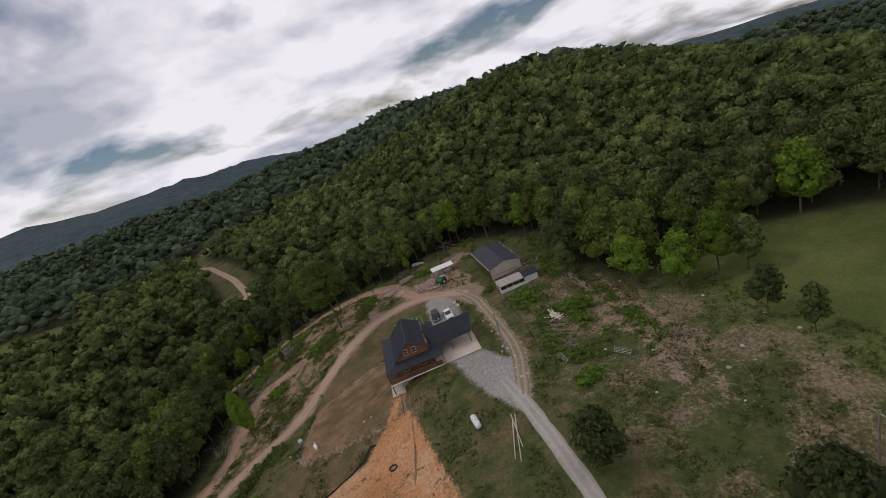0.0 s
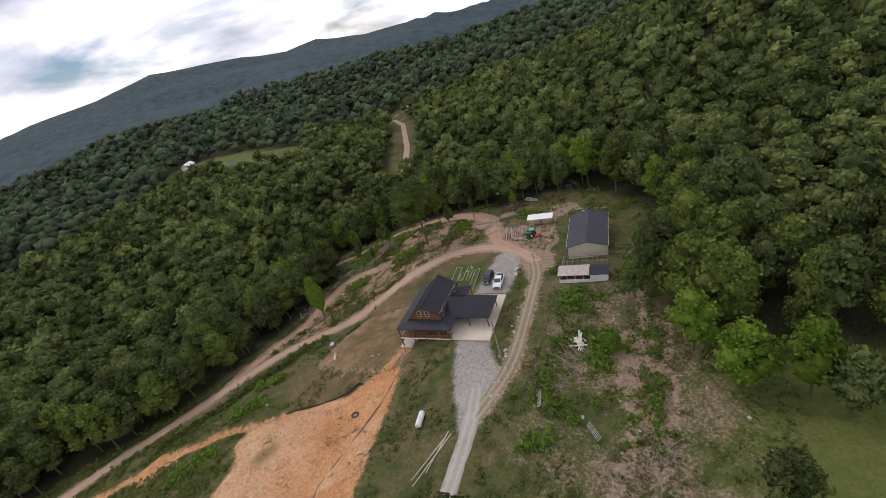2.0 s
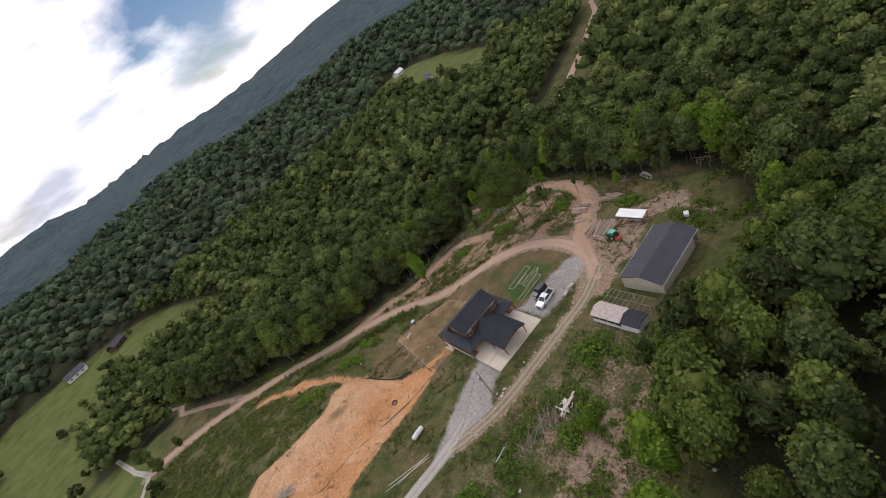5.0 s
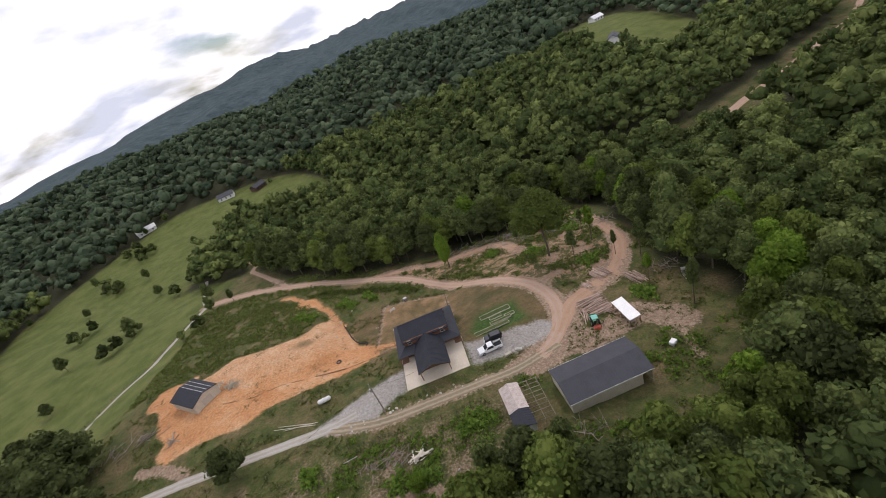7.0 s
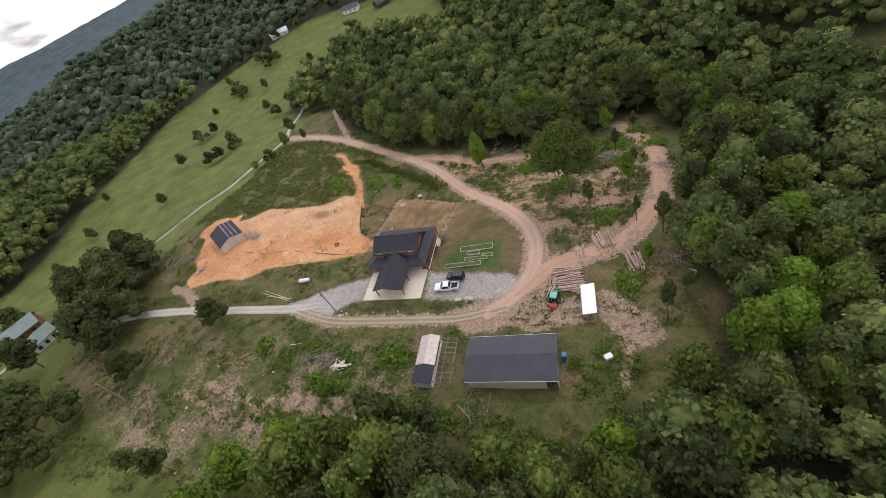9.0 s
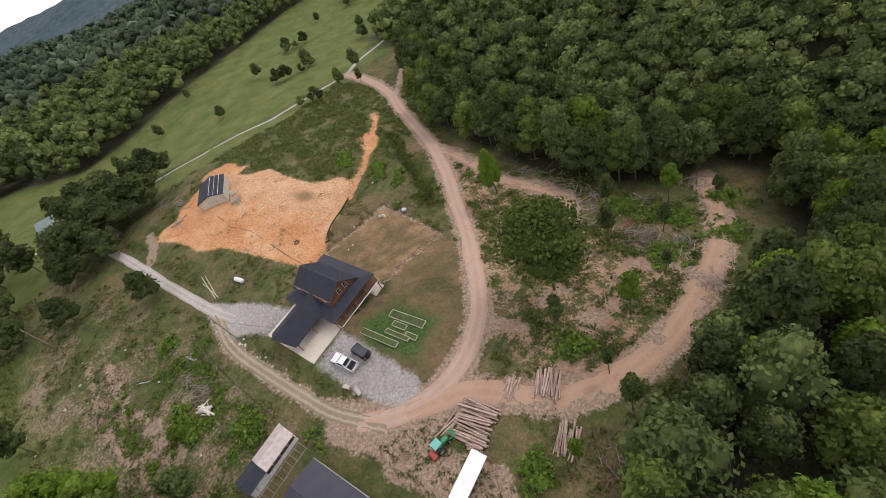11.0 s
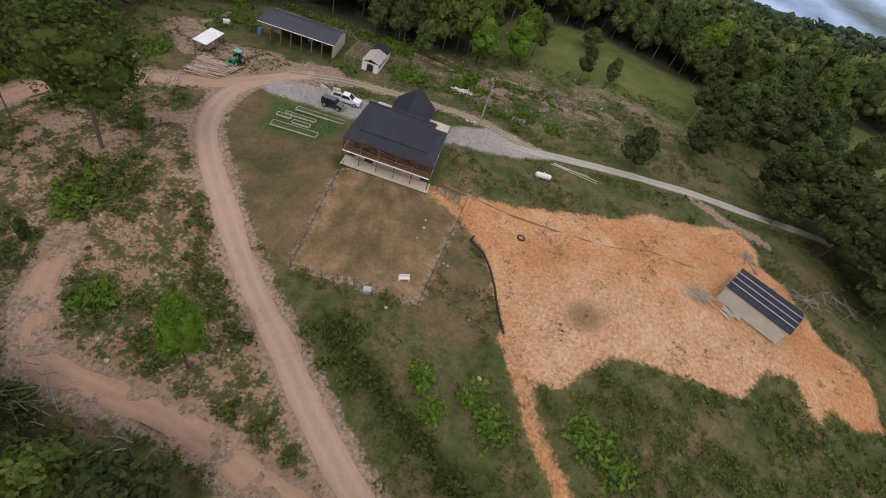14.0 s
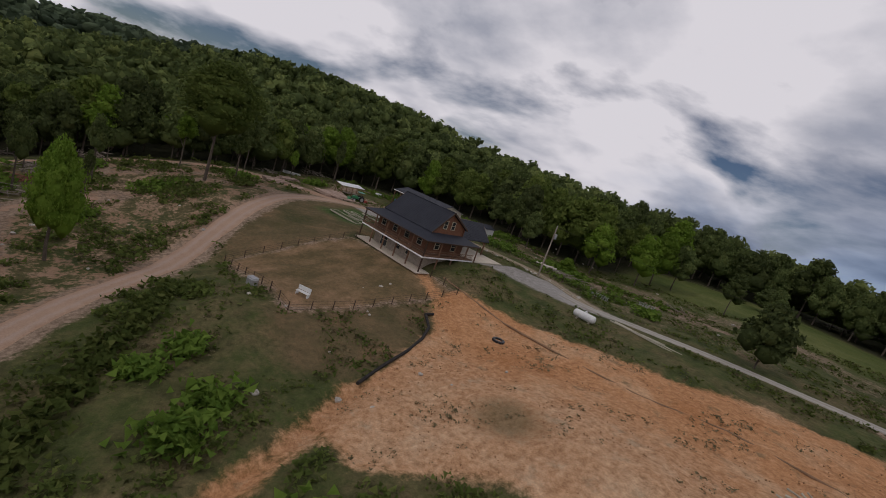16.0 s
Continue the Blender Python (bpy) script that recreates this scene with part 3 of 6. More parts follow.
def build_ground():
    xs, ys = axis(-72, 96, 0.9, 4600), axis(-72, 60, 0.9, 4600)
    gx, gy = (g.ravel() for g in np.meshgrid(xs, ys))
    z = land(gx, gy)
    road = np.minimum.reduce([distance(gx, gy, p) for p in (LOOP, LANE, DRIVE)])
    near = bend(150, 60, np.hypot(gx - 5, gy + 5)) * bend(2.5, 6, road)
    house = bend(0, 4, np.maximum(np.abs(gx) - 8, np.maximum(np.abs(gy - 4) - 11, 0)))
    z += near * house * (0.16 * waves(gx, gy, 9, 11) + 0.08 * waves(gx, gy, 3.6, 12))
    gully = distance(gx, gy, GULLY)
    z -= 0.8 * np.exp(-(gully / 0.9) ** 2)
    r = np.hypot(gx, gy)
    z += bend(680, 820, r) * (10 + 4.0 * waves(gx, gy, 70, 13) + 2.5 * waves(gx, gy, 38, 14))
    nx, ny = len(xs), len(ys)
    i = (np.arange(ny - 1)[:, None] * nx + np.arange(nx - 1)[None]).ravel()
    faces = np.stack([i, i + 1, i + nx + 1, i + nx], 1)
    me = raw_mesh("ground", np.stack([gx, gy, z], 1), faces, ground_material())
    wide = lambda p, w: w - distance(gx, gy, p)
    scrape = np.maximum.reduce([wide(HAUL, 3.2), wide(SPUR, 1.6), wide(TRACK, 2.2), wide(BENCH, 2.8), wide(LOOP, 2.9), wide(LANE, 1.6), wide(FORK, 1.5), wide(SPUR_CLAY, 1.4),
                                distance(gx, gy, BARE, True) - 4.2, wide([(-10, 42), (6, 43), (24, 41.5), (40, 38)], 0.9), wide([(-2, 47), (14, 46), (30, 45), (46, 40)], 0.5), wide([(8, 30), (12, 42), (14, 52)], -0.2), wide([(-28, 15), (-33, 19), (-47, 16), (-54, 22)], 3.4),
                                wide([(-9, -36), (-22, -25), (-32, -16)], -1.0), wide([(-16, -44), (-30, -30), (-38, -18)], -0.2), wide([(-2, -47), (-14, -40), (-26, -28)], -0.6), 0.3 - np.abs(distance(gx, gy, YARD, True)), wide([(-47, 18), (-51, 26), (-50, 33)], 0.8), distance(gx, gy, [(-37, 4), (-33, 20), (-20, 23), (-14, 19), (-24, 13), (-30, 8)], True) + 0.5])
    fields = {
        "dry_clay": distance(gx, gy, DRY_CLAY, True), "weedy_clay": 2.2 - np.hypot((gx - 37) / 1.2, gy + 22.4),
        "clay": np.maximum.reduce([distance(gx, gy, CLAY, True), 1.0 - gully, distance(gx, gy, WASHOUT, True), wide([(14, -8), (8, -5)], 0.9), wide([(30, -66), (14, -55)], -2.4)]),
        "scrape": scrape, "yard": distance(gx, gy, YARD, True), "lawn": np.maximum(distance(gx, gy, LAWN, True), distance(gx, gy, TRODDEN, True)), "garden": distance(gx, gy, GARDEN, True),
        "gravel": np.maximum(distance(gx, gy, PARKING, True), distance(gx, gy, APRON, True)),
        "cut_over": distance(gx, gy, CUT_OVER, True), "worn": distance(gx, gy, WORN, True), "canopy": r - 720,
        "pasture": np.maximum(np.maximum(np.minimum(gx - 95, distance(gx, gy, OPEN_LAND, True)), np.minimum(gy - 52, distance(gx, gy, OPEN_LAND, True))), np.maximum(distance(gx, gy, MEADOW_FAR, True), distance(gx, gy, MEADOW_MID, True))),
        "wood": -np.maximum.reduce([distance(gx, gy, OPEN_LAND, True), distance(gx, gy, MEADOW_FAR, True), distance(gx, gy, MEADOW_MID, True), wide(FAR_ROAD, 9), wide(FORK, 3)]) - 1.0}
    for name, v in fields.items():
        me.attributes.new(name, "FLOAT", "POINT").data.foreach_set("value", np.clip(v, -200, 200).astype(np.float32))
    me.shade_smooth()
    return tagged(new("ground", me), "rough grassy hilltop with bare clay and wooded hills", "ground", kind="structure")


build_ground()


def ribbon(name, points, width, mat, label, lift=0.07, seed=1):
    """A strip of road laid over the land, with worn, uneven edges."""
    p = np.array(points, float)
    d = np.r_[0, np.cumsum(np.hypot(*np.diff(p, axis=0).T))]
    s = np.arange(0, d[-1], 1.0)
    x, y = np.interp(s, d, p[:, 0]), np.interp(s, d, p[:, 1])
    for _ in range(6):
        x[1:-1], y[1:-1] = (x[:-2] + 2 * x[1:-1] + x[2:]) / 4, (y[:-2] + 2 * y[1:-1] + y[2:]) / 4
    tx, ty = np.gradient(x), np.gradient(y)
    norm = np.hypot(tx, ty)
    ux, uy = -ty / norm, tx / norm
    rng = np.random.RandomState(seed)
    wob = [np.convolve(rng.uniform(-1, 1, len(s) + 4), np.ones(5) / 5, "valid") for _ in range(2)]
    cols = np.linspace(-1, 1, 9)
    vx, vy, vz, av = [], [], [], []
    for c in cols:
        w = width / 2 * c + (wob[0] if c < 0 else wob[1]) * abs(c) ** 3 * 0.45
        px, py = x + ux * w, y + uy * w
        vx.append(px), vy.append(py), vz.append(land(px, py) + lift * (1 - abs(c) ** 6 * 1.5) - 0.03 * math.exp(-((abs(c) - 0.42) / 0.16) ** 2))
        av.append(np.full(len(s), (c + 1) / 2))
    n, k = len(s), len(cols)
    verts = np.stack([np.array(vx).ravel(), np.array(vy).ravel(), np.array(vz).ravel()], 1)
    i = (np.arange(k - 1)[:, None] * n + np.arange(n - 1)[None]).ravel()
    me = raw_mesh(name, verts, np.stack([i, i + 1, i + n + 1, i + n], 1)[:, ::-1], mat)
    me.attributes.new("across", "FLOAT", "POINT").data.foreach_set("value", np.array(av).ravel().astype(np.float32))
    me.shade_smooth()
    return tagged(new(name, me), label, "road", kind="structure")


ribbon("road", LOOP, 3.7, road_dirt, "packed dirt and gravel farm road curving round the yard", seed=1)
ribbon("road", LANE, 2.7, road_lane, "narrow two-track gravel lane beside the grass", seed=2)
ribbon("road", DRIVE, 2.9, road_gravel, "pale gravel drive leading from the house", 0.09, seed=3)
ribbon("road", HAUL, 3.9, road_clay, "wide bare clay haul track into the woods", seed=4)
ribbon("road", BENCH, 3.2, road_clay, "bare clay track along the edge of the woods", seed=5)
ribbon("road", FORK, 2.6, road_dirt, "narrow dirt road running down into the trees", seed=6)
ribbon("road", FIELD_LANE, 2.2, road_gravel, "thin pale farm track beside the pasture", seed=7)
ribbon("road", FAR_ROAD, 4.2, road_dirt, "distant dirt road crossing a wooded hillside", seed=8)


# ---- the house ----
def window(parent, x, y, z, w, h, face):
    """A window in a wall that faces along face: 'x', '-x', 'y' or '-y'."""
    turn = {"y": 0, "-y": 180, "x": -90, "-x": 90}[face]
    at = Matrix.Translation((x, y, z)) @ Matrix.Rotation(radians(turn), 4, "Z")
    bm = bmesh.new()
    for cx, cz, sx, sz in ((0, h / 2, w + 0.16, 0.1), (0, -h / 2, w + 0.16, 0.1), (-w / 2, 0, 0.1, h), (w / 2, 0, 0.1, h), (0, 0, w, 0.06)):
        add_box(bm, cx, 0.03, cz, sx, 0.1, sz)
    bm.transform(at)
    frame_ob = part("window", bm, pale_wood, parent, "timber-framed window")
    bm = bmesh.new()
    add_box(bm, 0, 0.012, 0, w - 0.04, 0.03, h - 0.04)
    bm.transform(at)
    part("pane", bm, pane_glass, frame_ob, "dark window glass")


def seams(bm, a, b, c, d, gap, thick, high):
    """Raised ribs on a roof slope from the edge a-b down to the edge d-c."""
    a, b, c, d = (Vector(v) for v in (a, b, c, d))
    n = max(2, int((b - a).length / gap))
    for i in range(n + 1):
        p, q = a.lerp(b, i / n), d.lerp(c, i / n)
        up = Vector((0, 0, high / 2))
        add_beam(bm, p + up, q + up, thick, high)


def build_house():
    h = thing("house", 0, 0, 0, 0, "two-storey timber house with dark metal roof and wraparound porch", "house")
    # lower storey of stone, open to the yard
    bm = bmesh.new()
    for c, s in (((0, -3.9, -1.05), (12.2, 0.25, 2.6)), ((-5.98, 0, -1.05), (0.25, 7.6, 2.6)), ((5.98, 0, -1.05), (0.25, 7.6, 2.6)), ((0, 4.1, -1.05), (12.2, 0.25, 2.6))):
        add_box(bm, *c, *s)
    part("foundation", bm, stone_wall, h, "tan stone basement wall")
    # main storey
    bm = bmesh.new()
    for c, s in (((0, -3.9, 1.75), (12.2, 0.22, 3.0)), ((0, 4.1, 1.75), (12.2, 0.22, 3.0)), ((-5.98, 0.1, 1.75), (0.22, 7.8, 3.0)), ((5.98, 0.1, 1.75), (0.22, 7.8, 3.0))):
        add_box(bm, *c, *s)
    part("wall", bm, siding_wood, h, "stained log siding of the main storey")
    for i in range(11):
        z = 0.45 + i * 0.26
        bm = bmesh.new()
        add_box(bm, 0, -4.05, z, 12.3, 0.09, 0.2)
        soften(bm, 0.03)
        part("siding_log", bm, siding_wood, h)
    # upper storey: front wall and two gables
    bm = bmesh.new()
    add_box(bm, 0, 3.85, 4.1, 11.2, 0.2, 1.7)
    part("upper_wall", bm, siding_wood, h, "stained wood upper front wall")
    for x in (-5.5, 5.5):
        bm = bmesh.new()
        pts = [(x, -3.4, 3.35), (x, 3.85, 3.35), (x, 3.85, 4.72), (x, 0, 6.75), (x, -3.4, 3.75)]
        f = bm.faces.new([bm.verts.new(p) for p in pts])
        ext = bmesh.ops.extrude_face_region(bm, geom=[f])["geom"]
        bmesh.ops.translate(bm, verts=[v for v in ext if isinstance(v, bmesh.types.BMVert)], vec=(0.2 if x < 0 else -0.2, 0, 0))
        part("gable", bm, siding_wood, h, "reddish wood gable wall")
        
        for y in (-0.85, 0.95):
            window(h, x + (0.02 if x > 0 else -0.02), y, 4.85, 0.8, 1.25, "x" if x > 0 else "-x")
    for x in (-4.2, 4.2):
        window(h, x, 3.96, 4.2, 0.9, 1.2, "y")
    # upper roof
    ridge, back_z, front_z = 7.05, 3.55, 4.62
    for name, y1, z1 in (("back", -3.75, back_z), ("front", 4.25, front_z)):
        bm = bmesh.new()
        add_plate(bm, [(-5.95, 0, ridge), (5.95, 0, ridge), (5.95, y1, z1), (-5.95, y1, z1)], 0.16)
        slope = part("roof", bm, roof_dark, h, "dark metal roof slope")
        bm = bmesh.new()
        seams(bm, (-5.9, 0, ridge), (5.9, 0, ridge), (5.9, y1, z1), (-5.9, y1, z1), 0.46, 0.03, 0.035)
        part("roof_seams", bm, roof_dark, slope)
        for x in (-5.97, 5.97):
            bm = bmesh.new()
            add_beam(bm, (x, 0, ridge - 0.1), (x, y1, z1 - 0.1), 0.05, 0.24)
            part("bargeboard", bm, timber_dark, slope)
    bm = bmesh.new()
    add_beam(bm, (-5.97, 0, ridge + 0.02), (5.97, 0, ridge + 0.02), 0.3, 0.05)
    part("ridge_cap", bm, roof_dark, h)
    # porch roof: four slopes round the house
    ix, iy0, iy1, iz, ox, oy0, oy1, oz = 5.7, -3.6, 4.0, 3.45, 7.9, -6.12, 6.52, 2.62
    ring = [((-ix, iy0), (ix, iy0), (ox, oy0), (-ox, oy0)), ((ix, iy0), (ix, iy1), (ox, oy1), (ox, oy0)), ((ix, iy1), (-ix, iy1), (-ox, oy1), (ox, oy1)), ((-ix, iy1), (-ix, iy0), (-ox, oy0), (-ox, oy1))]
    for a, b, c, d in ring:
        bm = bmesh.new()
        add_plate(bm, [(*a, iz), (*b, iz), (*c, oz), (*d, oz)], 0.12)
        slope = part("porch_roof", bm, roof_dark, h, "dark metal porch roof")
        bm = bmesh.new()
        add_beam(bm, (*d, oz - 0.1), (*c, oz - 0.1), 0.06, 0.2)
        part("fascia", bm, timber_dark, slope)
    # porch deck, on the back and both ends
    z = 0.12
    for c, s in (((0, -4.95, z), (15.4, 1.95, 0.14)), ((-6.85, 0.9, z), (1.7, 9.7, 0.14)), ((6.85, 0.9, z), (1.7, 9.7, 0.14))):
        bm = bmesh.new()
        add_box(bm, *c, *s)
        part("deck", bm, timber, h, "wooden porch deck")
    bm = bmesh.new()
    for p, q in (((-7.75, -5.98, 0.02), (7.75, -5.98, 0.02)), ((-7.75, -5.98, 0.02), (-7.75, 5.7, 0.02)), ((7.75, -5.98, 0.02), (7.75, 5.7, 0.02))):
        add_beam(bm, p, q, 0.09, 0.2)
    part("deck_rim", bm, white_paint, h, "pale painted rim board of the porch deck")
    # posts: those of the back stand in the yard
    posts = [(x, -5.85) for x in (-7.7, -4.65, -1.55, 1.55, 4.65, 7.7)]
    for i, (x, y) in enumerate(posts):
        foot = land_at(x, y) - 0.1
        bm = bmesh.new()
        add_beam(bm, (x, y, foot), (x, y, 2.5), 0.17)
        part("post", bm, timber_dark if i in (0, 5) else timber, h)
    for x in (-7.7, 7.7):
        for y in (-2.6, 0.6, 3.6, 6.2):
            bm = bmesh.new()
            add_beam(bm, (x, y, min(land_at(x, y), 0) - 0.1), (x, y, 2.55), 0.17)
            part("post", bm, timber, h)
    # railings between the posts
    for i in range(len(posts) - 1):
        railing(h, (posts[i][0], -5.9), (posts[i + 1][0], -5.9))
    for x in (-7.75, 7.75):
        for y0, y1 in ((-5.85, -2.6), (-2.6, 0.6), (0.6, 3.6), (3.6, 5.6)):
            railing(h, (x, y0), (x, y1))
    # lower back wall: doors and windows
    for x, w, hh, zc in ((-3.4, 1.7, 2.05, -1.2), (2.6, 0.9, 1.1, -0.9), (0.2, 0.9, 1.1, -0.9)):
        window(h, x, -4.03, zc, w, hh, "-y")
    for x in (-4.6, -1.6, 1.4, 4.4):
        window(h, x, -4.12, 1.6, 1.0, 1.3, "-y")
    for y in (-1.9, 1.9):
        window(h, 6.1, y, 1.6, 1.0, 1.3, "x")
        window(h, -6.1, y, 1.6, 1.0, 1.3, "-x")
    bm = bmesh.new()
    add_box(bm, 5.0, 4.24, 1.25, 1.0, 0.08, 2.05)
    door = part("door", bm, timber_dark, h, "dark wooden front door")
    bm = bmesh.new()
    add_pole(bm, (4.62, 4.3, 1.15), (4.62, 4.36, 1.15), 0.035, 0.035)
    part("handle", bm, steel, door)
    # patio slab below the back porch
    bm = bmesh.new()
    add_box(bm, 0.2, -5.2, -2.36, 15.8, 2.9, 0.16)
    soften(bm, 0.02)
    part("patio", bm, concrete, h, "tan concrete patio below the back porch")
    # things stored under the end of the porch
    # carport: gabled roof on posts, open truss in front
    px, half, pe, pr = 0.1, 3.85, 2.72, 5.25
    y0, ye, yr = 3.4, 13.75, 15.1
    for s in (-1, 1):
        bm = bmesh.new()
        add_plate(bm, [(px, y0, pr), (px, yr, pr), (px + s * half, ye, pe), (px + s * half, y0 + 1.3, pe)] if s < 0 else [(px, yr, pr), (px, y0, pr), (px + s * half, y0 + 1.3, pe), (px + s * half, ye, pe)], 0.14)
        slope = part("carport_roof", bm, roof_dark, h, "dark metal carport roof")
        bm = bmesh.new()
        seams(bm, (px, y0 + 0.6, pr), (px, yr, pr), (px + s * half, ye, pe), (px + s * half, y0 + 1.9, pe), 0.46, 0.03, 0.035)
        part("roof_seams", bm, roof_dark, slope)
        bm = bmesh.new()
        add_beam(bm, (px, yr, pr - 0.1), (px + s * half, ye, pe - 0.1), 0.06, 0.24)
        part("bargeboard", bm, timber_dark, slope)
        bm = bmesh.new()
        add_beam(bm, (px + s * 3.4, 6.0, 2.75), (px + s * 3.4, 13.5, 2.75), 0.2, 0.24)
        part("carport_beam", bm, timber, h)
        for y in (9.0, 13.2):
            bm = bmesh.new()
            add_beam(bm, (px + s * 3.4, y, 0), (px + s * 3.4, y, 2.7), 0.2)
            post = part("carport_post", bm, timber, h)
            bm = bmesh.new()
            add_beam(bm, (px + s * 3.4, y - 0.8, 2.65), (px + s * 3.4, y, 1.85), 0.13)
            part("brace", bm, timber, post)
    bm = bmesh.new()
    for p, q in (((px - 3.4, 13.2, 2.8), (px + 3.4, 13.2, 2.8)), ((px, 13.2, 2.8), (px, 13.2, 5.0)), ((px, 13.2, 2.9), (px - 1.7, 13.2, 4.0)), ((px, 13.2, 2.9), (px + 1.7, 13.2, 4.0)), ((px - 3.4, 13.2, 2.75), (px, 13.2, 5.0)), ((px + 3.4, 13.2, 2.75), (px, 13.2, 5.0))):
        add_beam(bm, p, q, 0.18, 0.2)
    part("truss", bm, timber, h, "open timber roof truss")
    return h


def railing(parent, p, q):
    bm = bmesh.new()
    (x0, y0), (x1, y1) = p, q
    for z in (0.35, 1.08):
        add_beam(bm, (x0, y0, z), (x1, y1, z), 0.06, 0.08)
    n = max(3, int(math.hypot(x1 - x0, y1 - y0) / 0.22))
    for i in range(1, n):
        x, y = x0 + (x1 - x0) * i / n, y0 + (y1 - y0) * i / n
        add_beam(bm, (x, y, 0.36), (x, y, 1.06), 0.03)
    part("railing", bm, timber, parent)


build_house()

bm = bmesh.new()
add_plate(bm, [(-7.5, 14.35, 0.02), (-7.5, 4.3, 0.02), (7.7, 4.3, 0.02), (7.7, 14.35, 0.02)], 0.3)
soften(bm, 0.02)
tagged(part("pavement", bm, concrete), "pale concrete slab under and beside the carport", "pavement", kind="structure")


# ---- barn, coop, sheds ----
def build_barn():
    b = thing("barn", -30.6, 30.7, -0.8, 2.4, "long open-fronted pole barn with grey metal roof", "barn")
    L, W, e, r = 8.2, 4.45, 3.3, 4.55
    for s in (-1, 1):
        bm = bmesh.new()
        add_plate(bm, [(-L - 0.3, 0, r), (L + 0.3, 0, r), (L + 0.3, s * (W + 0.3), e), (-L - 0.3, s * (W + 0.3), e)], 0.1)
        slope = part("roof", bm, roof_grey, b, "grey ribbed metal roof")
        bm = bmesh.new()
        seams(bm, (-L - 0.25, 0, r), (L + 0.25, 0, r), (L + 0.25, s * (W + 0.3), e), (-L - 0.25, s * (W + 0.3), e), 0.6, 0.03, 0.03)
        part("roof_seams", bm, roof_grey, slope)
        bm = bmesh.new()
        add_beam(bm, (-L - 0.3, s * (W + 0.31), e - 0.08), (L + 0.3, s * (W + 0.31), e - 0.08), 0.04, 0.18)
        part("fascia", bm, white_paint, slope)
    bm = bmesh.new()
    add_box(bm, 1.0, W, 1.6, 2 * L - 2.0, 0.08, 3.2)
    part("back_wall", bm, siding_cream, b, "cream metal back wall")
    for x in (-L, L):
        bm = bmesh.new()
        pts = [(x, -W if x > 0 else 0.3, 0.05), (x, W, 0.05), (x, W, e), (x, 0, r - 0.12), (x, -W if x > 0 else 0.3, e if x > 0 else r - 0.2)]
        f = bm.faces.new([bm.verts.new(p) for p in pts])
        ext = bmesh.ops.extrude_face_region(bm, geom=[f])["geom"]
        bmesh.ops.translate(bm, verts=[v for v in ext if isinstance(v, bmesh.types.BMVert)], vec=(-0.08 if x > 0 else 0.08, 0, 0))
        part("end_wall", bm, siding_cream, b, "cream metal end wall")
    for i in range(8):
        bm = bmesh.new()
        x = -L + 0.1 + i * (2 * L - 0.2) / 7
        add_beam(bm, (x, -W, -0.3), (x, -W, e - 0.1), 0.18)
        part("post", bm, timber, b)
    bm = bmesh.new()
    add_beam(bm, (-L, -W, e - 0.22), (L, -W, e - 0.22), 0.1, 0.26)
    part("beam", bm, timber, b)
    return b


build_barn()


def stored(name, x, y, s, mat, label, category, turn=0.0):
    z = land_at(x, y)
    t = thing(name, x, y, z, turn, label, category)
    bm = bmesh.new()
    add_box(bm, 0, 0, s[2] / 2, *s)
    soften(bm, min(s) * 0.12)
    part("body", bm, mat, t)
    bm = bmesh.new()
    add_box(bm, 0, 0, s[2] + 0.03, s[0] * 0.9, s[1] * 0.9, 0.06)
    part("lid", bm, mat, t)


for i, (x, y, s, m) in enumerate([(-37, 31.5, (1.6, 1.2, 1.1), dead_wood), (-33.5, 32, (2.2, 1.4, 1.3), rubber), (-29.5, 32.2, (1.2, 1.2, 1.0), blue_paint), (-26, 32.4, (2.0, 1.3, 1.2), timber)]):
    stored("crate", x, y, s, m, "stored farm crate in the shade of the barn", "crate", 10 * i)


